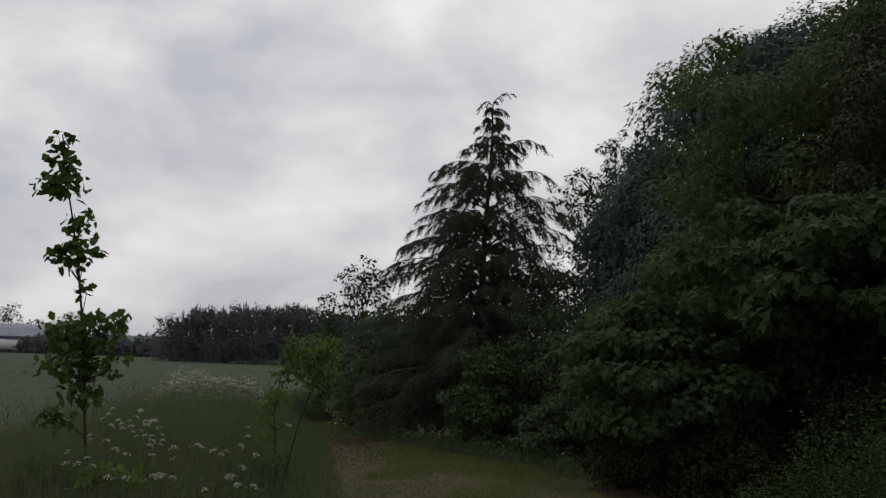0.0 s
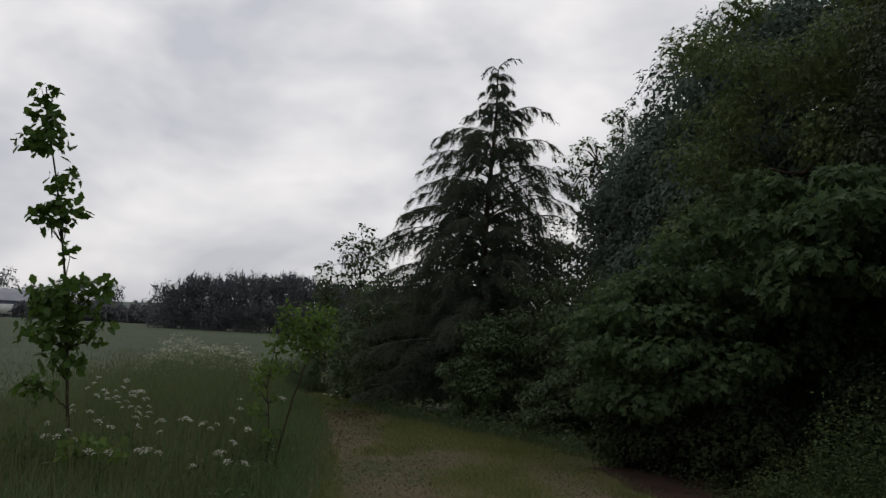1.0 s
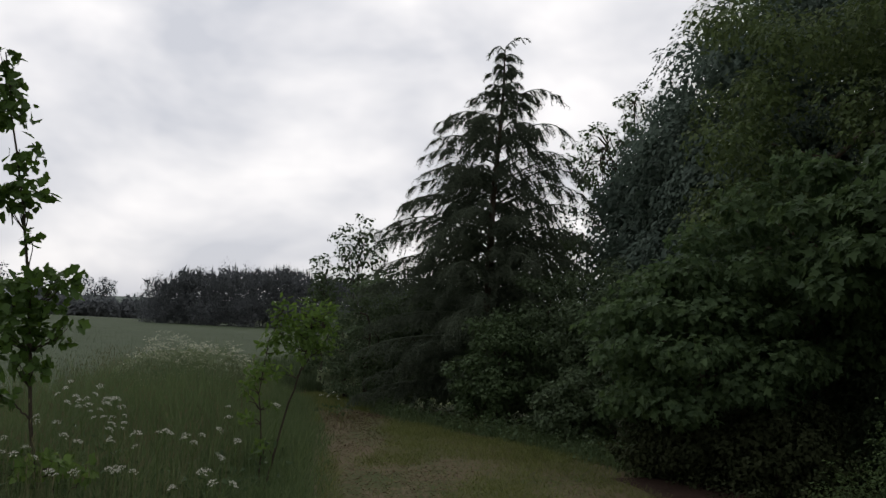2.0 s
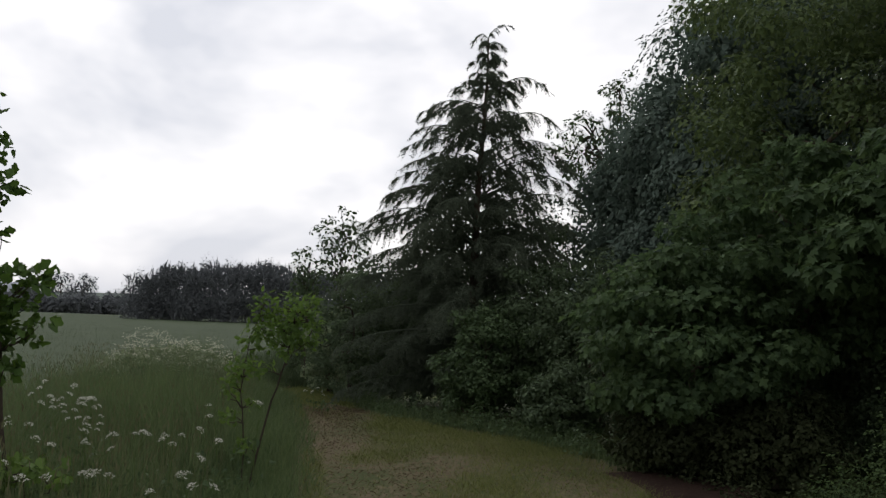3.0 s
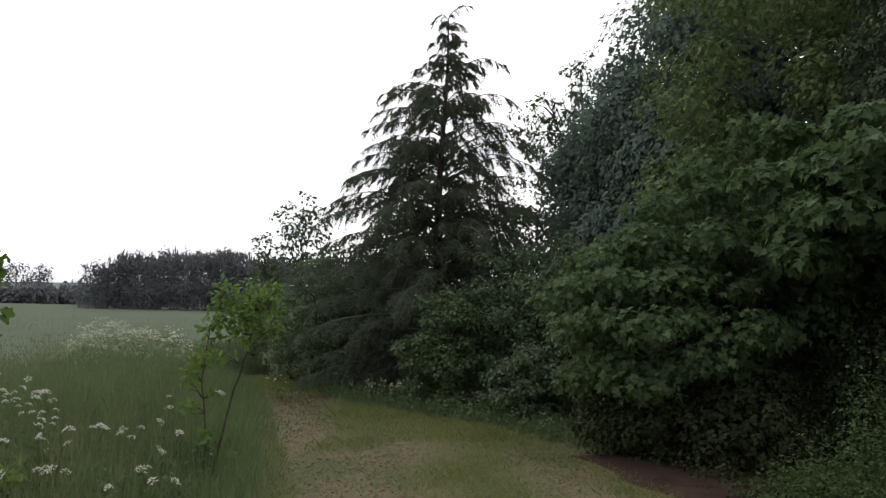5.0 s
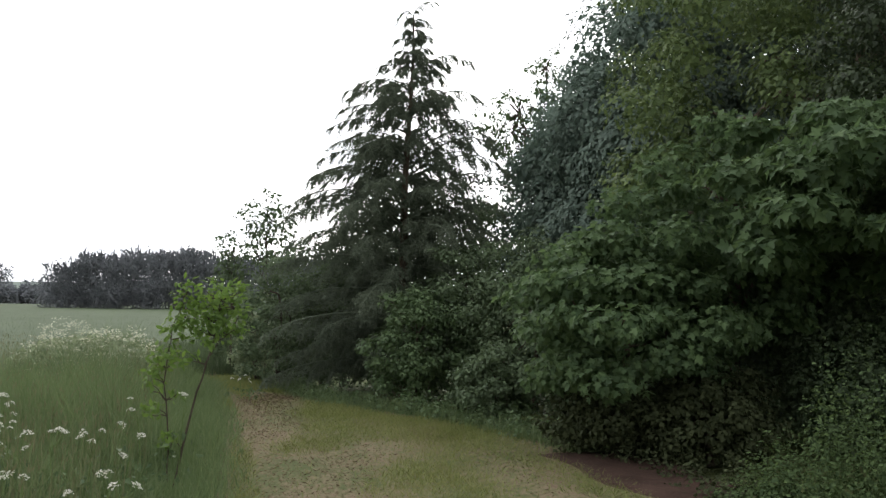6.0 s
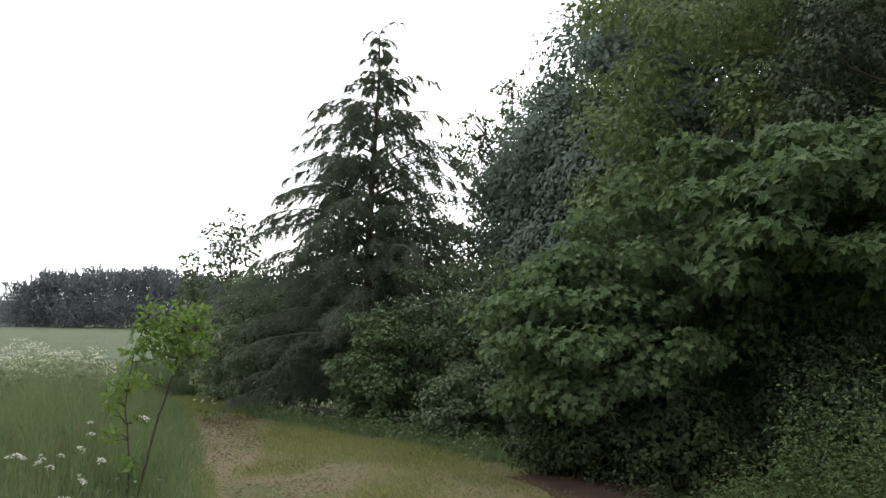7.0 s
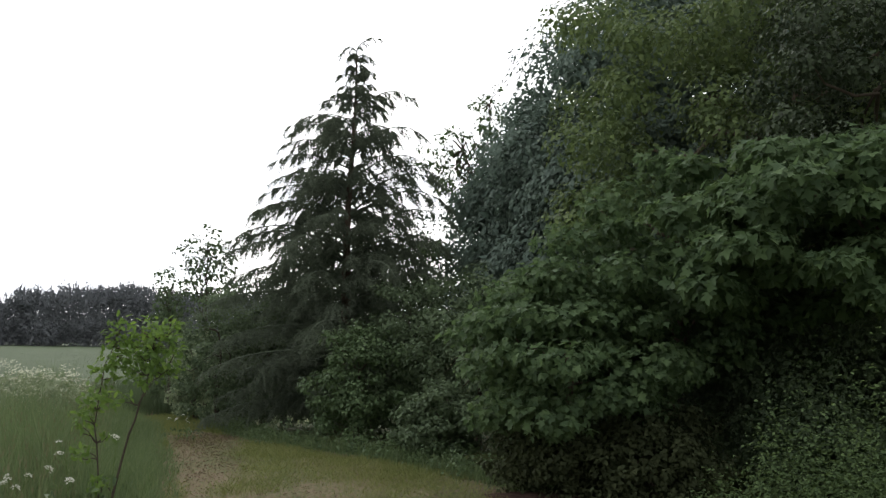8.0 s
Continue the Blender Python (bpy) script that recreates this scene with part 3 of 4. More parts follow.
def needles(start, way, length, n, size):
    """Drooping twigs: each a row of short needle tufts; arrays of starts and directions."""
    k = len(start)
    s = np.linspace(0.05, 1.0, n)
    sag = np.array([0, 0, -1.0])
    pos = start[:, None] + way[:, None] * (length[:, None] * s)[..., None] + sag * (length[:, None] * 0.42 * s ** 2)[..., None]
    tang = unit(way[:, None] + sag * (1.1 * s)[None, :, None])
    tang = np.broadcast_to(tang, pos.shape).reshape(-1, 3)
    pos = pos.reshape(-1, 3)
    sets = []
    for sgn in (-1, 1, 0):
        sd = unit(np.cross(tang, np.array([0, 0, 1.0])) + rng.normal(0, 0.25, pos.shape))
        tip = unit(tang * 0.9 + sd * 0.75 * sgn + rng.normal(0, 0.2, pos.shape))
        sets.append((pos, frames_for(unit(rng.normal(0, 1, pos.shape)), tip)))
    p = np.concatenate([a for a, _ in sets])
    r = np.concatenate([b for _, b in sets])
    tri = (np.array([(-0.15, 0, 0), (0.15, 0, 0), (0, 1.05, 0)]), np.array([[0, 1, 2]]))
    return scatter(tri, p, r, size * rng.uniform(0.7, 1.3, len(p)))


def conifer(base, top):
    global rng
    rng = np.random.default_rng(41)
    b, tp = np.array(base, float), np.array(top, float)
    t = thing("conifer", base, "dark conifer with arching, feathery boughs in open tiers", "conifer tree")
    H = tp[2] - b[2]
    knots = np.linspace(0, 1, 12)
    line = np.array([b + (tp - b) * s + np.array([0.03 * math.sin(9 * s), 0.03 * math.cos(7 * s), 0]) for s in knots])
    v, f = tube(line - b, np.linspace(0.115, 0.012, 12), 8)
    child("trunk", mesh_of("trunk", v, [f], M_BARK, True), t)

    def reach(down, az):
        """Bough length: the crown is a little fuller on one side."""
        west = np.interp(down, [0, 0.3, 0.7, 0.95, 1.4, 2.2, 2.7, 3.2, 3.8, 4.6, 6.8], [0.10, 0.24, 0.32, 0.68, 1.12, 1.36, 1.50, 1.85, 2.18, 2.40, 2.3])
        east = np.interp(down, [0, 0.3, 0.7, 1.0, 1.5, 2.0, 2.4, 2.9, 3.6, 4.6, 6.8], [0.12, 0.30, 0.36, 0.58, 0.84, 1.04, 1.30, 1.55, 1.70, 1.9, 1.8])
        w = 0.5 - 0.5 * math.cos(az)
        return west * w + east * (1 - w)

    boughs = []
    down, k = 0.16, 0
    while down < H - 0.5:
        count = 4 if down < 0.6 else 6 if down < 2.4 else 8 if down < 3.6 else 10
        for q in range(count):
            az = (q + 0.5 * (k % 2)) * 2 * math.pi / count + rng.normal(0, 0.22)
            d_ = down + rng.normal(0, 0.045)
            boughs.append((d_, az, reach(d_, az) * rng.choice([0.60, 0.76, 0.90, 1.04], p=[0.18, 0.27, 0.27, 0.28])))
        for q in range(2 if down < 1.0 else 3 if down < 2.0 else 5):
            az = rng.uniform(0, 2 * math.pi)
            d_ = down + rng.uniform(0.10, 0.30)
            boughs.append((d_, az, reach(d_, az) * rng.uniform(0.35, 0.62 if down < 2.0 else 0.9)))
        down += np.interp(down, [0, 0.6, 2, 5], [0.13, 0.24, 0.36, 0.40])
        k += 1
    # long arching boughs that stand out of the outline
    boughs += [(1.05, 0.05, 1.06), (1.02, 0.4, 0.72), (1.75, -0.05, 1.30), (1.80, 0.5, 0.95), (2.30, 0.0, 1.42), (2.55, 0.15, 1.66), (2.75, -0.2, 1.72), (3.0, 0.1, 1.85), (3.3, -0.3, 1.9), (3.6, 0.2, 1.95), (1.35, 3.1, 0.98), (1.55, 2.9, 1.16), (2.10, 3.25, 1.38), (2.35, 2.95, 1.44), (2.85, 3.0, 1.60), (1.80, 3.2, 1.26), (2.60, 3.05, 1.50), (3.05, 3.25, 1.62), (3.45, 3.1, 1.95)]
    for down, az, L in boughs:
        z = H - down
        s0 = np.array([np.interp(z / H, knots, line[:, i] - b[i]) for i in range(3)])
        dirh = np.array([math.cos(az), math.sin(az), 0])
        side = np.cross(dirh, [0, 0, 1.0])
        east = 0.5 + 0.5 * math.cos(az)
        rise = (0.48 + 0.34 * east) * np.interp(down, [0.4, 1.0, 3.5, 5.0], [0.9, 1.0, 0.75, 0.12]) * rng.uniform(0.85, 1.2)
        s = np.linspace(0, 1, 11)[:, None]
        sway = rng.normal(0, 0.05) * L
        axis = s0 + dirh * L * s + side * sway * s ** 2 + np.array([0, 0, 1]) * L * (rise * s - (rise * 0.62 + 0.16) * s ** 3)
        tv, tf = tube(axis, np.linspace(0.006 + 0.010 * L, 0.003, 11), 5)
        parts = [(tv, np.concatenate([tf[:, [0, 1, 2]], tf[:, [0, 2, 3]]]))]
        starts, ways, lens = [], [], []
        arms = [(axis, L, 1.0)]
        for q in range(int(2 + 7.0 * L)):
            u0 = rng.uniform(0.10, 0.95)
            a0 = np.array([np.interp(u0, s[:, 0], axis[:, i]) for i in range(3)])
            al = (0.05 + L * 0.30 * (1.05 - u0)) * rng.uniform(0.6, 1.25)
            aw = unit(dirh * rng.uniform(0.6, 1.1) + side * rng.choice([-1, 1]) * rng.uniform(0.35, 0.9) + np.array([0, 0, rng.uniform(-0.25, 0.15)]))
            w_ = np.linspace(0, 1, 5)[:, None]
            arm = a0 + aw * al * w_ + np.array([0, 0, -0.40]) * al * w_ ** 2
            av, af = tube(arm, np.linspace(0.005, 0.002, 5), 3)
            parts.append((av, np.concatenate([af[:, [0, 1, 2]], af[:, [0, 2, 3]]])))
            arms.append((arm, al, 0.9))
        for arm, al, gain in arms:
            m = int((2 + 18 * al) * gain)
            u = rng.uniform(0.08, 1.0, m) ** 0.8
            g = np.linspace(0, 1, len(arm))
            starts.append(np.stack([np.interp(u, g, arm[:, i]) for i in range(3)], -1))
            along = unit(arm[-1] - arm[0])
            ways.append(unit(along * rng.uniform(0.3, 0.9, m)[:, None] + side * rng.normal(0, 0.38, m)[:, None] + np.array([0, 0, -0.42]) + rng.normal(0, 0.12, (m, 3))))
            lens.append(np.clip((0.05 + 0.15 * rng.random(m)) * (0.55 + 0.35 * L), 0.04, 0.24))
            e = unit(arm[-1] - arm[-2])
            starts.append(arm[-2:-1]), ways.append(e[None]), lens.append(np.array([0.06 + 0.08 * al]))
        parts.append(needles(np.concatenate(starts), np.concatenate(ways), np.concatenate(lens), 7, 0.046))
        v, f = join(parts)
        child("bough", mesh_of("bough", v, f, M_SPRUCE), t)
    # the bent leader with its short side shoots
    for ax in (
        [(0, 0, -0.06), (0.03, 0, 0.05), (0.12, 0, 0.15), (0.24, 0, 0.20), (0.38, 0, 0.22)],
        [(0, 0, -0.02), (-0.08, 0.02, 0.06), (-0.18, 0.03, 0.03), (-0.24, 0.03, -0.08)],
        [(0.02, 0, -0.12), (0.12, -0.02, -0.08), (0.22, -0.03, -0.12), (0.27, -0.03, -0.22)],
    ):
        ax = np.array(ax, float) + tp - b
        tv, tf = tube(ax, np.linspace(0.012, 0.004, len(ax)), 5)
        tf = np.concatenate([tf[:, [0, 1, 2]], tf[:, [0, 2, 3]]])
        u = np.linspace(0.1, 1, 13)
        g = np.linspace(0, 1, len(ax))
        st = np.stack([np.interp(u, g, ax[:, i]) for i in range(3)], -1)
        way = unit(ax[-1] - ax[0])
        nv, nf = needles(st, unit(rng.normal(0, 0.35, (13, 3)) + way * 0.8 + np.array([0, 0, -0.35])), np.full(13, 0.085), 6, 0.045)
        v, f = join([(tv, tf), (nv, nf)])
        child("leader", mesh_of("leader", v, f, M_SPRUCE), t)
    return t


conifer((0.42, 18.3, 0), (0.56, 18.25, 6.62))

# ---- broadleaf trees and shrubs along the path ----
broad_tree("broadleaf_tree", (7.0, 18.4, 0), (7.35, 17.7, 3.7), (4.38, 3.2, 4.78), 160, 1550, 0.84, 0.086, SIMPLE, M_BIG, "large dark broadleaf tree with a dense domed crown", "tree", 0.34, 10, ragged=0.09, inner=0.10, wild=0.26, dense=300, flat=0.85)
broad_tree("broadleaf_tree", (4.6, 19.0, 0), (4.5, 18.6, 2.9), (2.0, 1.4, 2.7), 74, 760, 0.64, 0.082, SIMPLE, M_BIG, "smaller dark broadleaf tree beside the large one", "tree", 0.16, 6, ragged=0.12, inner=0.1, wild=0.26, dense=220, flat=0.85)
broad_tree("maple_tree", (6.6, 14.2, 0), (6.5, 13.4, 4.0), (3.3, 2.3, 4.0), 150, 280, 0.52, 0.076, POINTY, M_MID, "tall field maple with loose mid-green foliage", "tree", 0.2, 8, ragged=0.26, flat=0.62, wild=0.32, dense=80, seed=3)
broad_tree("sycamore_shrub", (2.75, 11.7, 0), (2.75, 11.3, 1.4), (1.25, 1.15, 1.40), 52, 140, 0.34, 0.076, LOBED, M_SYC, "rounded leafy sycamore shrub overhanging the path", "shrub", 0.06, 6, 200, M_SYC1, ragged=0.28, flat=0.48, low=-0.55, dense=60)
broad_tree("sycamore_shrub", (4.1, 12.4, 0), (4.1, 11.8, 1.9), (1.4, 1.0, 1.7), 54, 100, 0.36, 0.080, LOBED, M_SYC, "tall leafy sycamore shrub behind the rounded one", "shrub", 0.07, 6, ragged=0.22, flat=0.45, low=-0.5, dense=60)
broad_tree("sycamore_tree", (7.3, 11.2, 0), (5.05, 9.9, 2.50), (1.8, 1.35, 1.25), 60, 120, 0.36, 0.100, LOBED, M_SYC, "young sycamore with broad lobed leaves in tiers", "tree", 0.05, 3, 300, M_SYC1, ragged=0.22, low=-0.45, up=0.75, flat=0.36, dense=60)
# ordinary tree in the recess; its darkness is shade in the leaf colour
broad_tree("recess_tree", (6.9, 12.0, 0), (6.3, 10.8, 4.6), (1.9, 1.3, 1.6), 58, 260, 0.42, 0.060, POINTY, M_RECESS, "tall tree behind the sycamore, leaves coloured dark for the shaded recess", "tree", 0.1, 5, ragged=0.26, up=0.6, flat=0.55, wild=0.32, dense=90)
broad_tree("open_twiggy_tree", (5.3, 21.2, 0), (2.80, 20.8, 5.05), (0.85, 0.5, 0.72), 64, 26, 0.12, 0.074, OVATE, M_SHRUB, "slender tree with crooked twigs and sparse leaves", "tree", 0.055, 52, ragged=0.25, inner=0.1, sway=0.15)
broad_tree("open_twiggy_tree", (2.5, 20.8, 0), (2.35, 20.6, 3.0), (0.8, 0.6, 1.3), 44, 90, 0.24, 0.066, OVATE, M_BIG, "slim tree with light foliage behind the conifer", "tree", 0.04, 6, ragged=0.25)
broad_tree("open_twiggy_tree", (3.6, 20.9, 0), (3.3, 20.6, 6.05), (0.36, 0.3, 0.5), 16, 30, 0.13, 0.075, OVATE, M_SHRUB, "thin leafy treetop beside the large dark tree", "tree", 0.05, 12, ragged=0.25, inner=0.1, sway=0.13)
broad_tree("ash_sapling", (-2.25, 22.0, 0), (-2.25, 22.0, 2.95), (0.62, 0.45, 0.92), 56, 20, 0.13, 0.085, OVATE, M_SHRUB_D, "slim young ash with sparse airy leaves", "tree", 0.035, 30, ragged=0.22, bark=M_TWIG)
broad_tree("ash_sapling", (-3.0, 22.4, 0), (-3.0, 22.4, 2.45), (0.36, 0.3, 0.5), 24, 24, 0.14, 0.085, OVATE, M_SHRUB_D, "short young ash with sparse airy leaves", "tree", 0.03, 12, ragged=0.22, bark=M_TWIG)
SHRUBS = [
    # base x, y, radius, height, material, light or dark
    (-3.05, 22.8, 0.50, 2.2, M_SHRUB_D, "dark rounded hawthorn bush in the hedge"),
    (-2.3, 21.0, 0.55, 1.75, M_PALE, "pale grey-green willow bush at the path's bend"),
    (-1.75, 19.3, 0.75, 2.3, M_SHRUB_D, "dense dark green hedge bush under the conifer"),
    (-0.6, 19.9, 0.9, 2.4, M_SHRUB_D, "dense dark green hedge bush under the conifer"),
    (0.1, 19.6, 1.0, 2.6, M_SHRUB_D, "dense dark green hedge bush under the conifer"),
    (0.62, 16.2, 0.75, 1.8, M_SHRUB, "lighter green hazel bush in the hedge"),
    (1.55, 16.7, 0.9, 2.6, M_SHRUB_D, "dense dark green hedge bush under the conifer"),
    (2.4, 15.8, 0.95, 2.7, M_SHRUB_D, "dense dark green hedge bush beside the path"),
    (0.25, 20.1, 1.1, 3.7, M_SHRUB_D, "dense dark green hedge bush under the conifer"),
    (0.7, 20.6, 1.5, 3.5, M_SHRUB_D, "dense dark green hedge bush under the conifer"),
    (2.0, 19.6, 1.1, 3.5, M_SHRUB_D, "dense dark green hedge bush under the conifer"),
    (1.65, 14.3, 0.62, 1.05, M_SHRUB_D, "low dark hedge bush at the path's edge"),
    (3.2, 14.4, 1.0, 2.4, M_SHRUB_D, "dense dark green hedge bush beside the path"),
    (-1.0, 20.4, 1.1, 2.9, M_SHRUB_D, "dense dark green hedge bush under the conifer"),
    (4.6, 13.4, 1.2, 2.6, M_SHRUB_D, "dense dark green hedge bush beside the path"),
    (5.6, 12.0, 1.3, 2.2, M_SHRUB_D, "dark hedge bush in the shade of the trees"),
    (2.6, 11.3, 0.72, 0.85, M_WEED, "low weedy bush beneath the sycamore shrub, its shade put into the leaf colour"),
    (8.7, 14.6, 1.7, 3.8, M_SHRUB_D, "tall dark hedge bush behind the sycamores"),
    # this bush too takes the weed colour with shade mixed in
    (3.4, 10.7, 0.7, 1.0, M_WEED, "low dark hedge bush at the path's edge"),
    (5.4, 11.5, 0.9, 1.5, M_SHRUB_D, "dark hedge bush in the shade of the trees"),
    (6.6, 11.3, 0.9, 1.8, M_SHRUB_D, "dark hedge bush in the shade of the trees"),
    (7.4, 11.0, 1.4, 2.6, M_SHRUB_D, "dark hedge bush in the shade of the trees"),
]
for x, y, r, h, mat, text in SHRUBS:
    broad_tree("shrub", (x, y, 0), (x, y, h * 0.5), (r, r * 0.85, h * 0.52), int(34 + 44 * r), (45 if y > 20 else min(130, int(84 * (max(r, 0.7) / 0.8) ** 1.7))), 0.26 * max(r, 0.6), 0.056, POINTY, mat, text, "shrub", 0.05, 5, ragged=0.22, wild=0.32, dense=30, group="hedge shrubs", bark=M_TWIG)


def plant_mat(name, pts, spread, per, leaf, tmpl, mat, label, category):
    """Low ground cover: leafy mounds at the points (x, y, height), one object."""
    parts = []
    for x, y, h in pts:
        m = per
        q = unit(rng.normal(0, 1, (m, 3)))
        q[:, 2] = np.abs(q[:, 2])
        p = np.array([x, y, 0.0]) + q * rng.uniform(0.3, 1, (m, 1)) * np.array([spread, spread, h])
        parts.append(scatter(tmpl, p, leaf_pose(p, q, 0.7, 0.5), leaf * rng.uniform(0.5, 1.3, m)))
    v, f = join(parts)
    return tagged(new(name, mesh_of(name, v, f, mat)), label, category, kind="stuff")


pts = []
for y in np.arange(11.9, 19.5, 0.075):
    pts.append((hedge_edge(y) + rng.normal(0.26, 0.16) + (0.3 if y < 9.8 else 0.05), y + rng.normal(0, 0.1), rng.uniform(0.15, 0.5) + (0.25 * rng.random() if 9.8 < y < 12 else 0)))
plant_mat("nettles", pts, 0.24, 70, 0.046, POINTY, M_SHRUB, "nettles and low weeds along the hedge's foot", "weeds")
pts = []
for y in np.arange(8.4, 12.0, 0.085):
    pts.append((hedge_edge(y) + rng.normal(0.42, 0.22), y + rng.normal(0, 0.1), rng.uniform(0.08, 0.42)))
plant_mat("shade_weeds", pts, 0.20, 60, 0.044, POINTY, M_WEED, "sparse brownish weeds under the overhang, its shade put into the leaf colour", "weeds")
pts = []
for k in range(230):
    a, r = rng.uniform(0, 2 * np.pi), math.sqrt(rng.random())
    x, y = 4.5 + 1.9 * r * math.cos(a), 8.4 + 0.90 * r * math.sin(a)
    pts.append((x, y, np.interp(x, [2.85, 3.2, 3.5, 4.0, 5.0], [0.15, 0.55, 1.05, 1.45, 1.85]) * rng.uniform(0.62, 1.12) * (1 + 0.35 * math.sin(3.1 * x + 1.0) * math.sin(4.3 * y)) * min(1.0, 0.4 + 2.0 * (1 - r * r))))
plant_mat("bramble_thicket", pts, 0.22, 135, 0.037, OVATE, M_BRAMBLE, "tangled light green bramble thicket under the sycamore", "brambles")

# ---- saplings in the verge ----
SLIM = fan([(0, 0), (0.23, 0.32), (0.21, 0.68), (0, 1.0), (-0.21, 0.68), (-0.23, 0.32)], 0.35)


def sapling(name, stems, clusters, leaf, tmpl, mat, label, lean=0.4):
    """stems: lists of points with a radius; clusters: (x, y, z, rx, rz, leaves), each tied to the nearest stem point."""
    base = np.array(stems[0][0][0], float)
    t = thing(name, tuple(base), label, "sapling", "saplings in the verge")
    knots = []
    for pts_, r in stems:
        p = np.array(pts_, float)
        s = np.linspace(0, 1, 14)
        u = np.linspace(0, 1, len(p))
        q = np.stack([np.interp(s, u, p[:, i]) for i in range(3)], -1)
        q[1:-1] += rng.normal(0, 0.006, (12, 3))
        v, f = tube(q - base, np.linspace(r, r * 0.3, 14), 7)
        child("stem", mesh_of("stem", v, [f], M_TWIG, True), t)
        knots.append(q)
    knots = np.concatenate(knots)
    lm = mesh_of("leaf", tmpl[0], [tmpl[1]], mat)
    for x, y, z, rx, rz, n in clusters:
        c = np.array([x, y, z])
        for _ in range(int(n * (1.9 if tmpl is OAKY else 2.3))):
            q = unit(rng.normal(0, 1, 3))
            p = c + q * rng.uniform(0.35, 1.0) * np.array([rx, rx, rz])
            rot = leaf_pose(p[None], (q + np.array([0, -0.2, 0.1]))[None], 0.35, 0.6, lean)[0]
            ob = child("leaf", lm, t)
            sz = leaf * rng.uniform(0.65, 1.2)
            ob.matrix_basis = Matrix.LocRotScale(Vector(p - base), Matrix(rot.tolist()).to_quaternion(), Vector((sz,) * 3))
        for _ in range(max(2, n // 7)):
            q = unit(rng.normal(0, 1, 3))
            p = c + q * 0.6 * np.array([rx, rx, rz])
            low = knots[knots[:, 2] < p[2] + 0.02]
            s0 = low[np.argmin(((low - p) ** 2).sum(1) + 0.02 * (p[2] - low[:, 2]))]
            v, f = tube(wavy(s0, p, 4, 0.008) - base, [0.006, 0.005, 0.004, 0.002], 5)
            child("twig", mesh_of("twig", v, [f], M_TWIG, True), t)
    return t


sapling(
    "sapling",
    [([(-3.28, 7.94, -0.02), (-3.31, 7.94, 0.54), (-3.39, 7.94, 1.28), (-3.49, 7.94, 2.12), (-3.63, 7.94, 2.93), (-3.77, 7.94, 3.64)], 0.019), ([(-3.33, 7.94, 0.70), (-3.48, 7.92, 0.82), (-3.63, 7.91, 0.94)], 0.009)],
    [
        (-3.78, 7.94, 3.59, 0.11, 0.07, 13), (-3.74, 7.94, 3.37, 0.15, 0.14, 26), (-3.71, 7.94, 3.14, 0.23, 0.15, 40), (-3.90, 7.92, 3.13, 0.12, 0.11, 14),
        (-3.54, 7.94, 2.79, 0.15, 0.12, 18), (-3.53, 7.94, 2.51, 0.21, 0.17, 38), (-3.67, 7.93, 2.41, 0.18, 0.11, 22), (-3.46, 7.93, 2.13, 0.07, 0.07, 7),
        (-3.31, 7.94, 1.75, 0.28, 0.15, 44), (-3.60, 7.92, 1.66, 0.23, 0.19, 46), (-3.50, 7.90, 1.41, 0.32, 0.21, 64), (-3.23, 7.95, 1.47, 0.21, 0.21, 38), (-3.39, 7.92, 1.15, 0.23, 0.13, 26), (-3.13, 7.94, 1.81, 0.17, 0.07, 13),
        (-3.65, 7.91, 0.86, 0.19, 0.11, 22), (-3.66, 7.87, 0.38, 0.23, 0.14, 26), (-3.13, 7.79, 0.35, 0.25, 0.13, 30),
    ],
    0.10, OAKY, M_SAP, "slim young oak sapling with clustered lobed leaves", -0.25,
)
sapling(
    "sapling",
    [([(-1.70, 9.3, 0), (-1.63, 9.3, 0.4), (-1.52, 9.3, 0.85), (-1.41, 9.3, 1.16), (-1.36, 9.3, 1.45), (-1.33, 9.3, 1.7)], 0.012), ([(-1.75, 9.3, 0.05), (-1.76, 9.3, 0.5), (-1.80, 9.3, 0.95), (-1.74, 9.31, 1.35), (-1.66, 9.32, 1.62)], 0.008), ([(-1.46, 9.3, 1.05), (-1.38, 9.28, 1.2), (-1.22, 9.27, 1.35)], 0.008)],
    [
        (-1.36, 9.29, 1.62, 0.24, 0.17, 84), (-1.50, 9.28, 1.45, 0.19, 0.17, 70), (-1.25, 9.28, 1.44, 0.20, 0.18, 70), (-1.42, 9.26, 1.30, 0.17, 0.13, 44), (-1.17, 9.29, 1.68, 0.09, 0.07, 10),
        (-1.64, 9.32, 1.62, 0.12, 0.17, 44), (-1.70, 9.32, 1.36, 0.14, 0.16, 44), (-1.80, 9.29, 1.10, 0.14, 0.13, 36), (-1.88, 9.28, 0.92, 0.12, 0.11, 28), (-1.62, 9.29, 1.10, 0.12, 0.07, 12),
        (-1.88, 9.27, 0.66, 0.11, 0.07, 18), (-1.74, 9.27, 0.42, 0.10, 0.06, 14), (-1.70, 9.27, 0.78, 0.08, 0.05, 6),
    ],
    0.064, SLIM, M_SAP2, "bright green leaning young sapling with two thin stems", -0.35,
)

sapling(
    "sapling",
    [([(-2.78, 7.02, -0.02), (-2.76, 7.0, 0.25), (-2.78, 6.99, 0.52)], 0.008), ([(-2.77, 7.0, 0.2), (-2.60, 6.97, 0.36), (-2.50, 6.95, 0.44)], 0.006)],
    [(-2.78, 6.98, 0.50, 0.15, 0.09, 16), (-2.92, 6.96, 0.44, 0.12, 0.08, 12), (-2.56, 6.95, 0.46, 0.13, 0.07, 13)],
    0.09, OAKY, M_SAP2, "knee-high oak seedling with bright lobed leaves in the grass", -0.25,
)

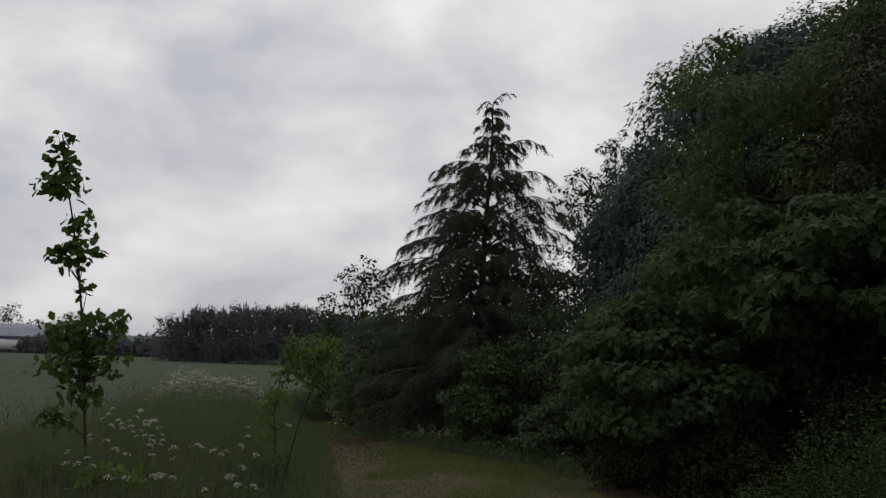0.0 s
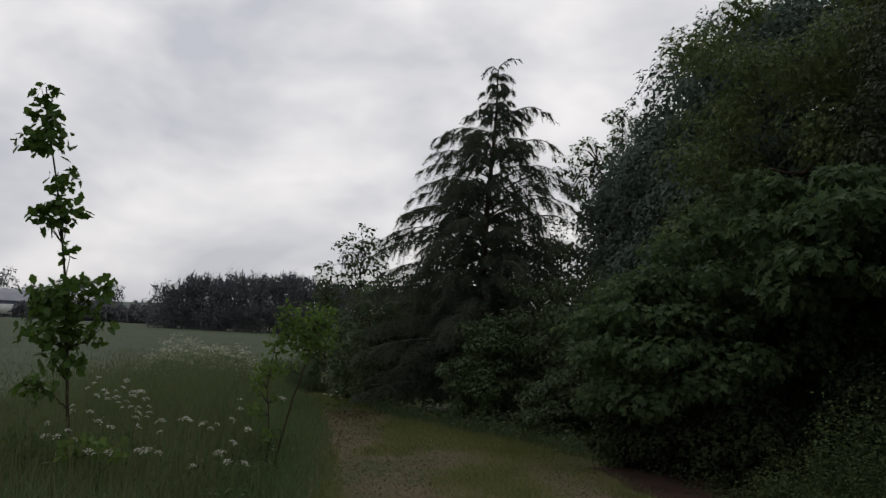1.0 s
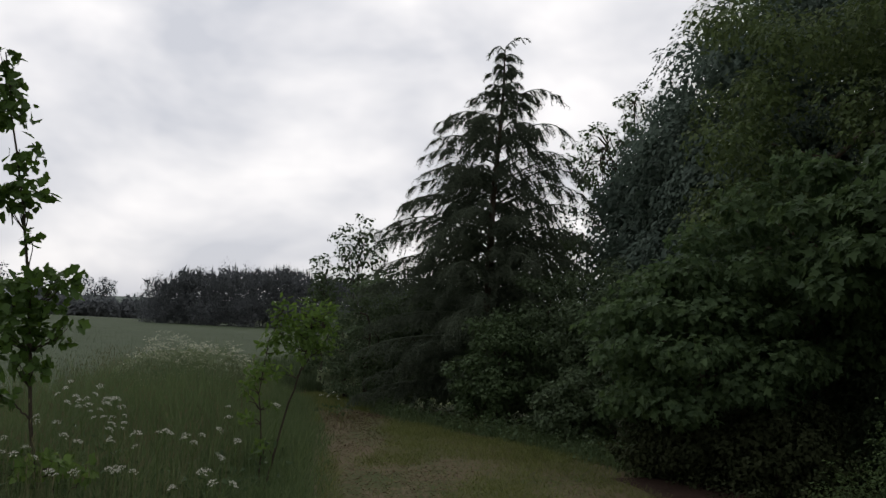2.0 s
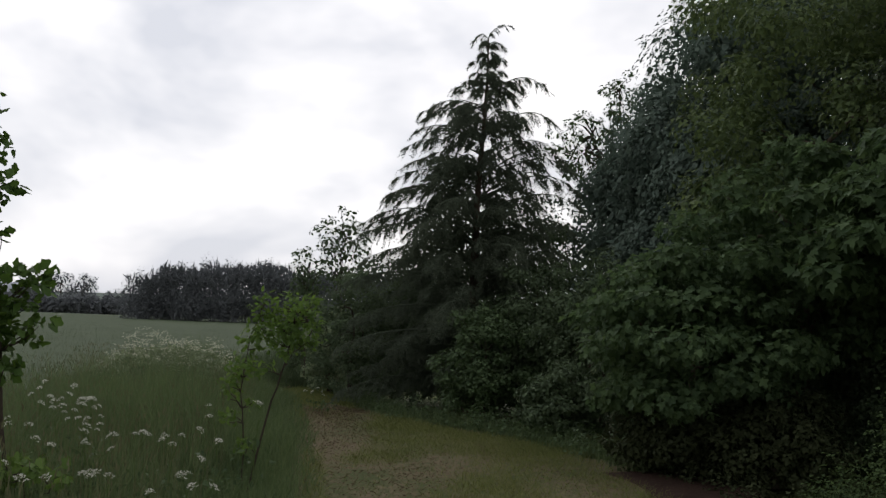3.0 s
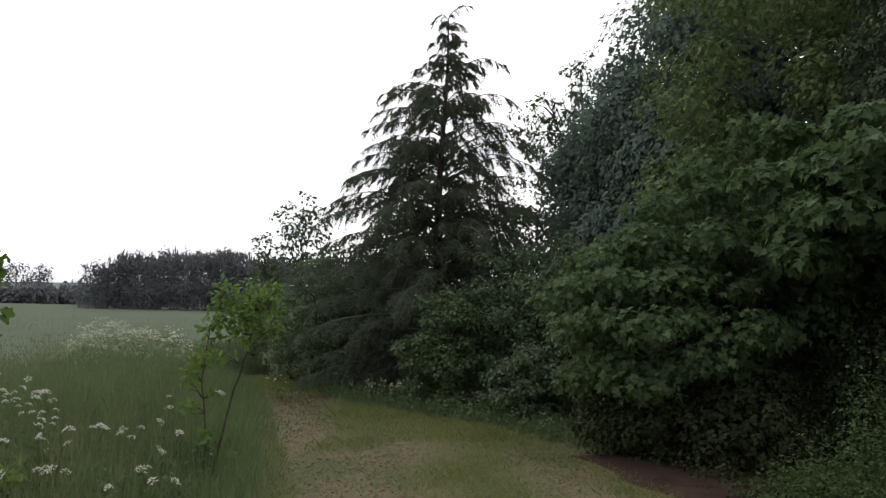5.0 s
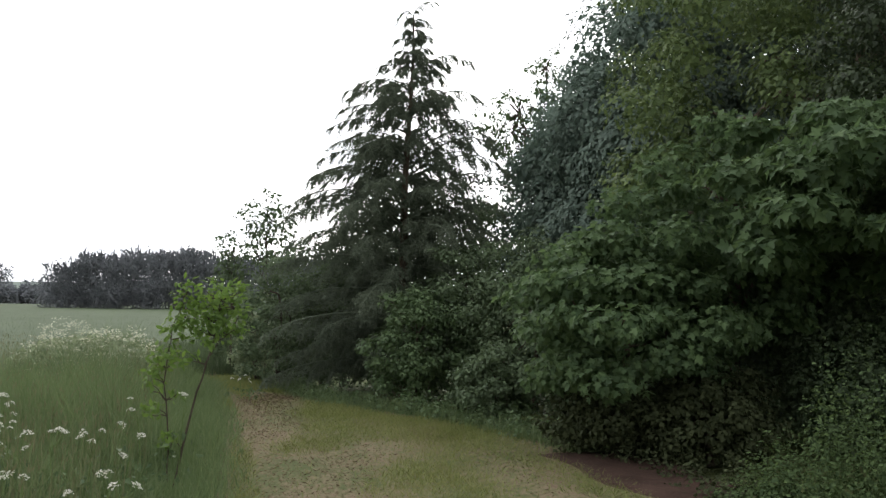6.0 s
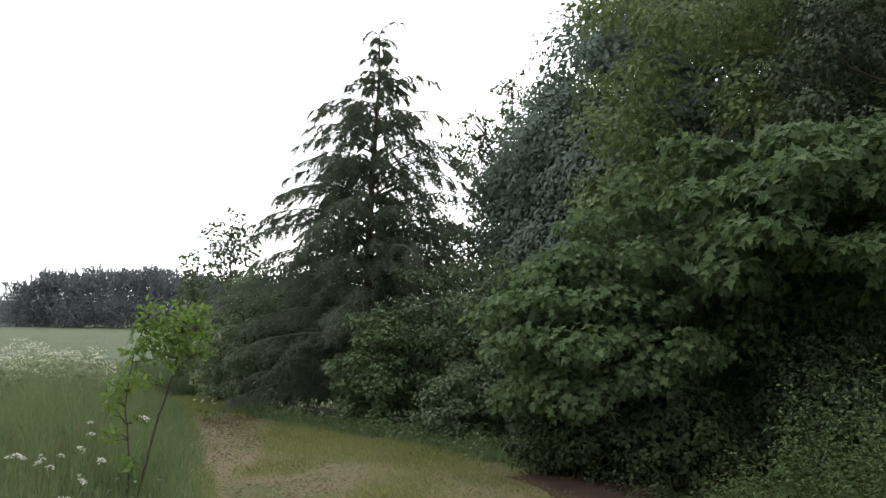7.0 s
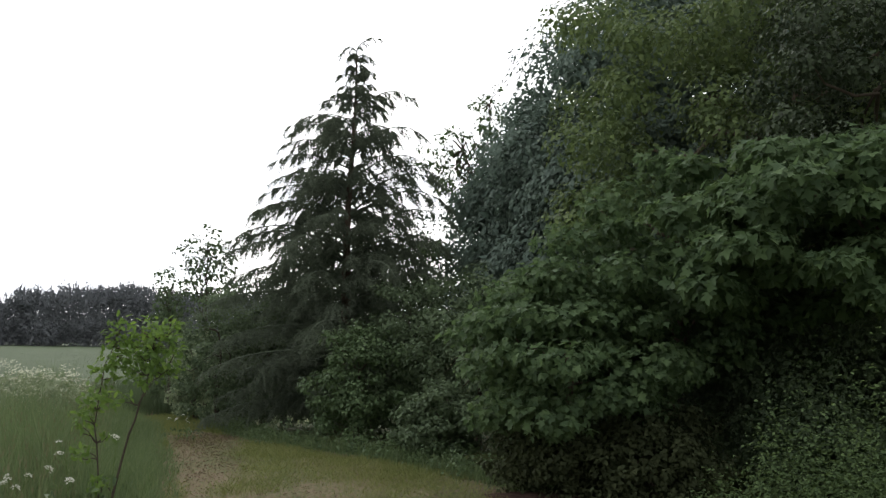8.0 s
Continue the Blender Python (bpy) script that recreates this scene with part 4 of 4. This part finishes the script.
# ---- cow parsley ----


def umbel_mesh(r):
    """One compound flower head: rays and small flat clusters of florets."""
    parts, heads = [], []
    for k in range(11):
        a, s = k * 2.4, math.sqrt((k + 0.5) / 11)
        tip = np.array([r * s * math.cos(a), r * s * math.sin(a), 0.75 * r * (1 - 0.9 * s * s)])
        v, f = tube([(0, 0, -0.5 * r), tip], [0.0012, 0.0008], 3)
        parts.append((v, np.concatenate([f[:, [0, 1, 2]], f[:, [0, 2, 3]]])))
        heads.append(tip)
    h = np.repeat(np.array(heads), 8, 0) + rng.normal(0, 0.15 * r, (88, 3)) * np.array([1, 1, 0.55])
    n = unit(rng.normal(0, 0.6, (88, 3)) + np.array([0, 0, 1]))
    fl = scatter((np.array([(0.5, 0.0, 0), (0, 0.5, 0), (-0.5, 0, 0), (0, -0.5, 0)]), np.array([[0, 1, 2], [0, 2, 3]])), h, frames_for(n, unit(rng.normal(0, 1, (88, 3)))), np.full(88, 0.24 * r))
    v1, f1 = join(parts)
    return mesh_of("umbel_rays", v1, f1, M_STEM), mesh_of("umbel", fl[0], [fl[1]], M_FLOWER)


UMBELS = [umbel_mesh(r) for r in (0.022, 0.028, 0.036)]


def cow_parsley(x, y, h, heads):
    t = thing("cow_parsley", (x, y, -0.02), "cow parsley with flat white flower heads on branching stalks", "wildflower", "cow parsley plants")
    lean = rng.normal(0, 0.05, 2)
    main = np.array([(0, 0, 0), (lean[0] * 0.5, lean[1] * 0.5, h * 0.5), (lean[0], lean[1], h * 0.78)])
    parts = [tube(main, [0.006, 0.005, 0.004], 5)]
    tips = []
    for k in range(max(2, int(heads * 0.75))):
        a = rng.uniform(0, 2 * np.pi)
        s = rng.uniform(0.5, 1.0)
        p0 = main[1] + (main[2] - main[1]) * s
        rr = rng.uniform(0.03, 0.16)
        tip = np.array([p0[0] + rr * math.cos(a), p0[1] + rr * math.sin(a), h * rng.uniform(0.82, 1.0)])
        parts.append(tube([p0, (p0 + tip) / 2 + np.array([0.01, 0, -0.02]), tip], [0.003, 0.0025, 0.002], 4))
        tips.append(tip)
    v, f = join(parts)
    child("stalk", mesh_of("stalk", v, f, M_STEM, True), t)
    k = 26
    lp = np.stack([rng.normal(0, 0.10, k), rng.normal(0, 0.10, k), h * rng.uniform(0.15, 0.6, k)], -1)
    v, f = scatter((SIMPLE[0] * np.array([0.8, 1, 1]), SIMPLE[1]), lp, leaf_pose(lp, unit(rng.normal(0, 1, (k, 3)))), rng.uniform(0.04, 0.10, k))
    child("leaves", mesh_of("leaves", v, [f], M_SHRUB), t)
    for tip in tips:
        rays, fl = UMBELS[rng.integers(0, 3)]
        ob = child("umbel", fl, t)
        ob.location = tip
        ob.rotation_euler = (rng.normal(0, 0.35), rng.normal(0, 0.35), rng.uniform(0, 6))
        sub = child("rays", rays, ob)
    return t


for x, y, h, k in (
    (-2.97, 8.56, 0.90, 9), (-2.86, 8.5, 0.82, 7), (-3.1, 8.6, 0.80, 7), (-2.75, 8.2, 0.74, 6), (-2.62, 8.1, 0.70, 5), (-2.18, 7.57, 0.72, 4), (-1.98, 7.6, 0.70, 4), (-2.55, 7.6, 0.62, 4),
    (-2.45, 7.9, 0.60, 4), (-2.2, 7.1, 0.50, 4), (-1.7, 7.2, 0.45, 3), (-2.0, 6.9, 0.42, 3), (-2.75, 7.3, 0.62, 5), (-3.3, 8.0, 0.72, 5), (-2.4, 7.0, 0.46, 3), (-1.55, 7.0, 0.40, 3),
    (-3.5, 9.2, 0.85, 6), (-3.7, 9.6, 0.85, 5), (-2.3, 8.7, 0.62, 3), (-1.95, 8.6, 0.6, 3), (-1.9, 9.0, 0.78, 3), (-1.65, 9.2, 0.80, 3), (-1.8, 8.0, 0.5, 2), (-2.6, 6.7, 0.5, 4),
    (-2.1, 17.1, 0.36, 4), (-1.95, 17.0, 0.32, 3), (-2.9, 6.9, 0.6, 4), (-3.2, 7.0, 0.62, 4),
):
    cow_parsley(x, y, h + 0.06, k)

# the large stand of umbellifers further along the verge
n = 900
a, r = rng.uniform(0, 2 * np.pi, n), np.sqrt(rng.random(n))
ux, uy = -4.25 + 1.05 * r * np.cos(a), 16.0 + 1.0 * r * np.sin(a)
uz = (0.74 + 0.42 * (1 - r ** 2) + 0.14 * np.sin(ux * 5) * np.sin(uy * 4)) * rng.uniform(0.50, 1.12, n)
v, f = blades(np.stack([ux, uy, np.zeros(n)], -1), uz, np.full(n, 0.008), np.full(n, 0.02), 2, 0.0)
stalks = new("umbellifer_stalks", mesh_of("umbellifer_stalks", v, f, M_STEM))
tagged(stalks, "crowded green stalks of a tall umbellifer stand", "wildflowers", kind="stuff")
k = 9000
a, r = rng.uniform(0, 2 * np.pi, k), np.sqrt(rng.random(k))
p = np.stack([-4.25 + 1.1 * r * np.cos(a), 16.0 + 1.05 * r * np.sin(a), (0.25 + 0.8 * rng.random(k)) * (0.68 + 0.32 * (1 - r ** 2))], -1)
v, f = scatter((SIMPLE[0] * np.array([0.8, 1, 1]), SIMPLE[1]), p, leaf_pose(p, unit(rng.normal(0, 1, (k, 3)))), rng.uniform(0.05, 0.12, k))
tagged(new("umbellifer_leaves", mesh_of("umbellifer_leaves", v, [f], M_PALE)), "pale green leaves of the tall umbellifer stand", "wildflowers", kind="stuff")
k = n * 10
hp = np.repeat(np.stack([ux, uy, uz * 0.98], -1), 10, 0) + rng.normal(0, 0.035, (k, 3)) * np.array([1, 1, 0.4])
v, f = scatter((np.array([(0.5, 0.0, 0), (0, 0.5, 0), (-0.5, 0, 0), (0, -0.5, 0)]), np.array([[0, 1, 2], [0, 2, 3]])), hp, frames_for(unit(rng.normal(0, 0.4, (k, 3)) + np.array([0, 0, 1])), unit(rng.normal(0, 1, (k, 3)))), rng.uniform(0.013, 0.024, k))
tagged(new("umbellifer_flowers", mesh_of("umbellifer_flowers", v, [f], M_CREAM)), "creamy white flower heads of the umbellifer stand", "wildflowers", kind="stuff")
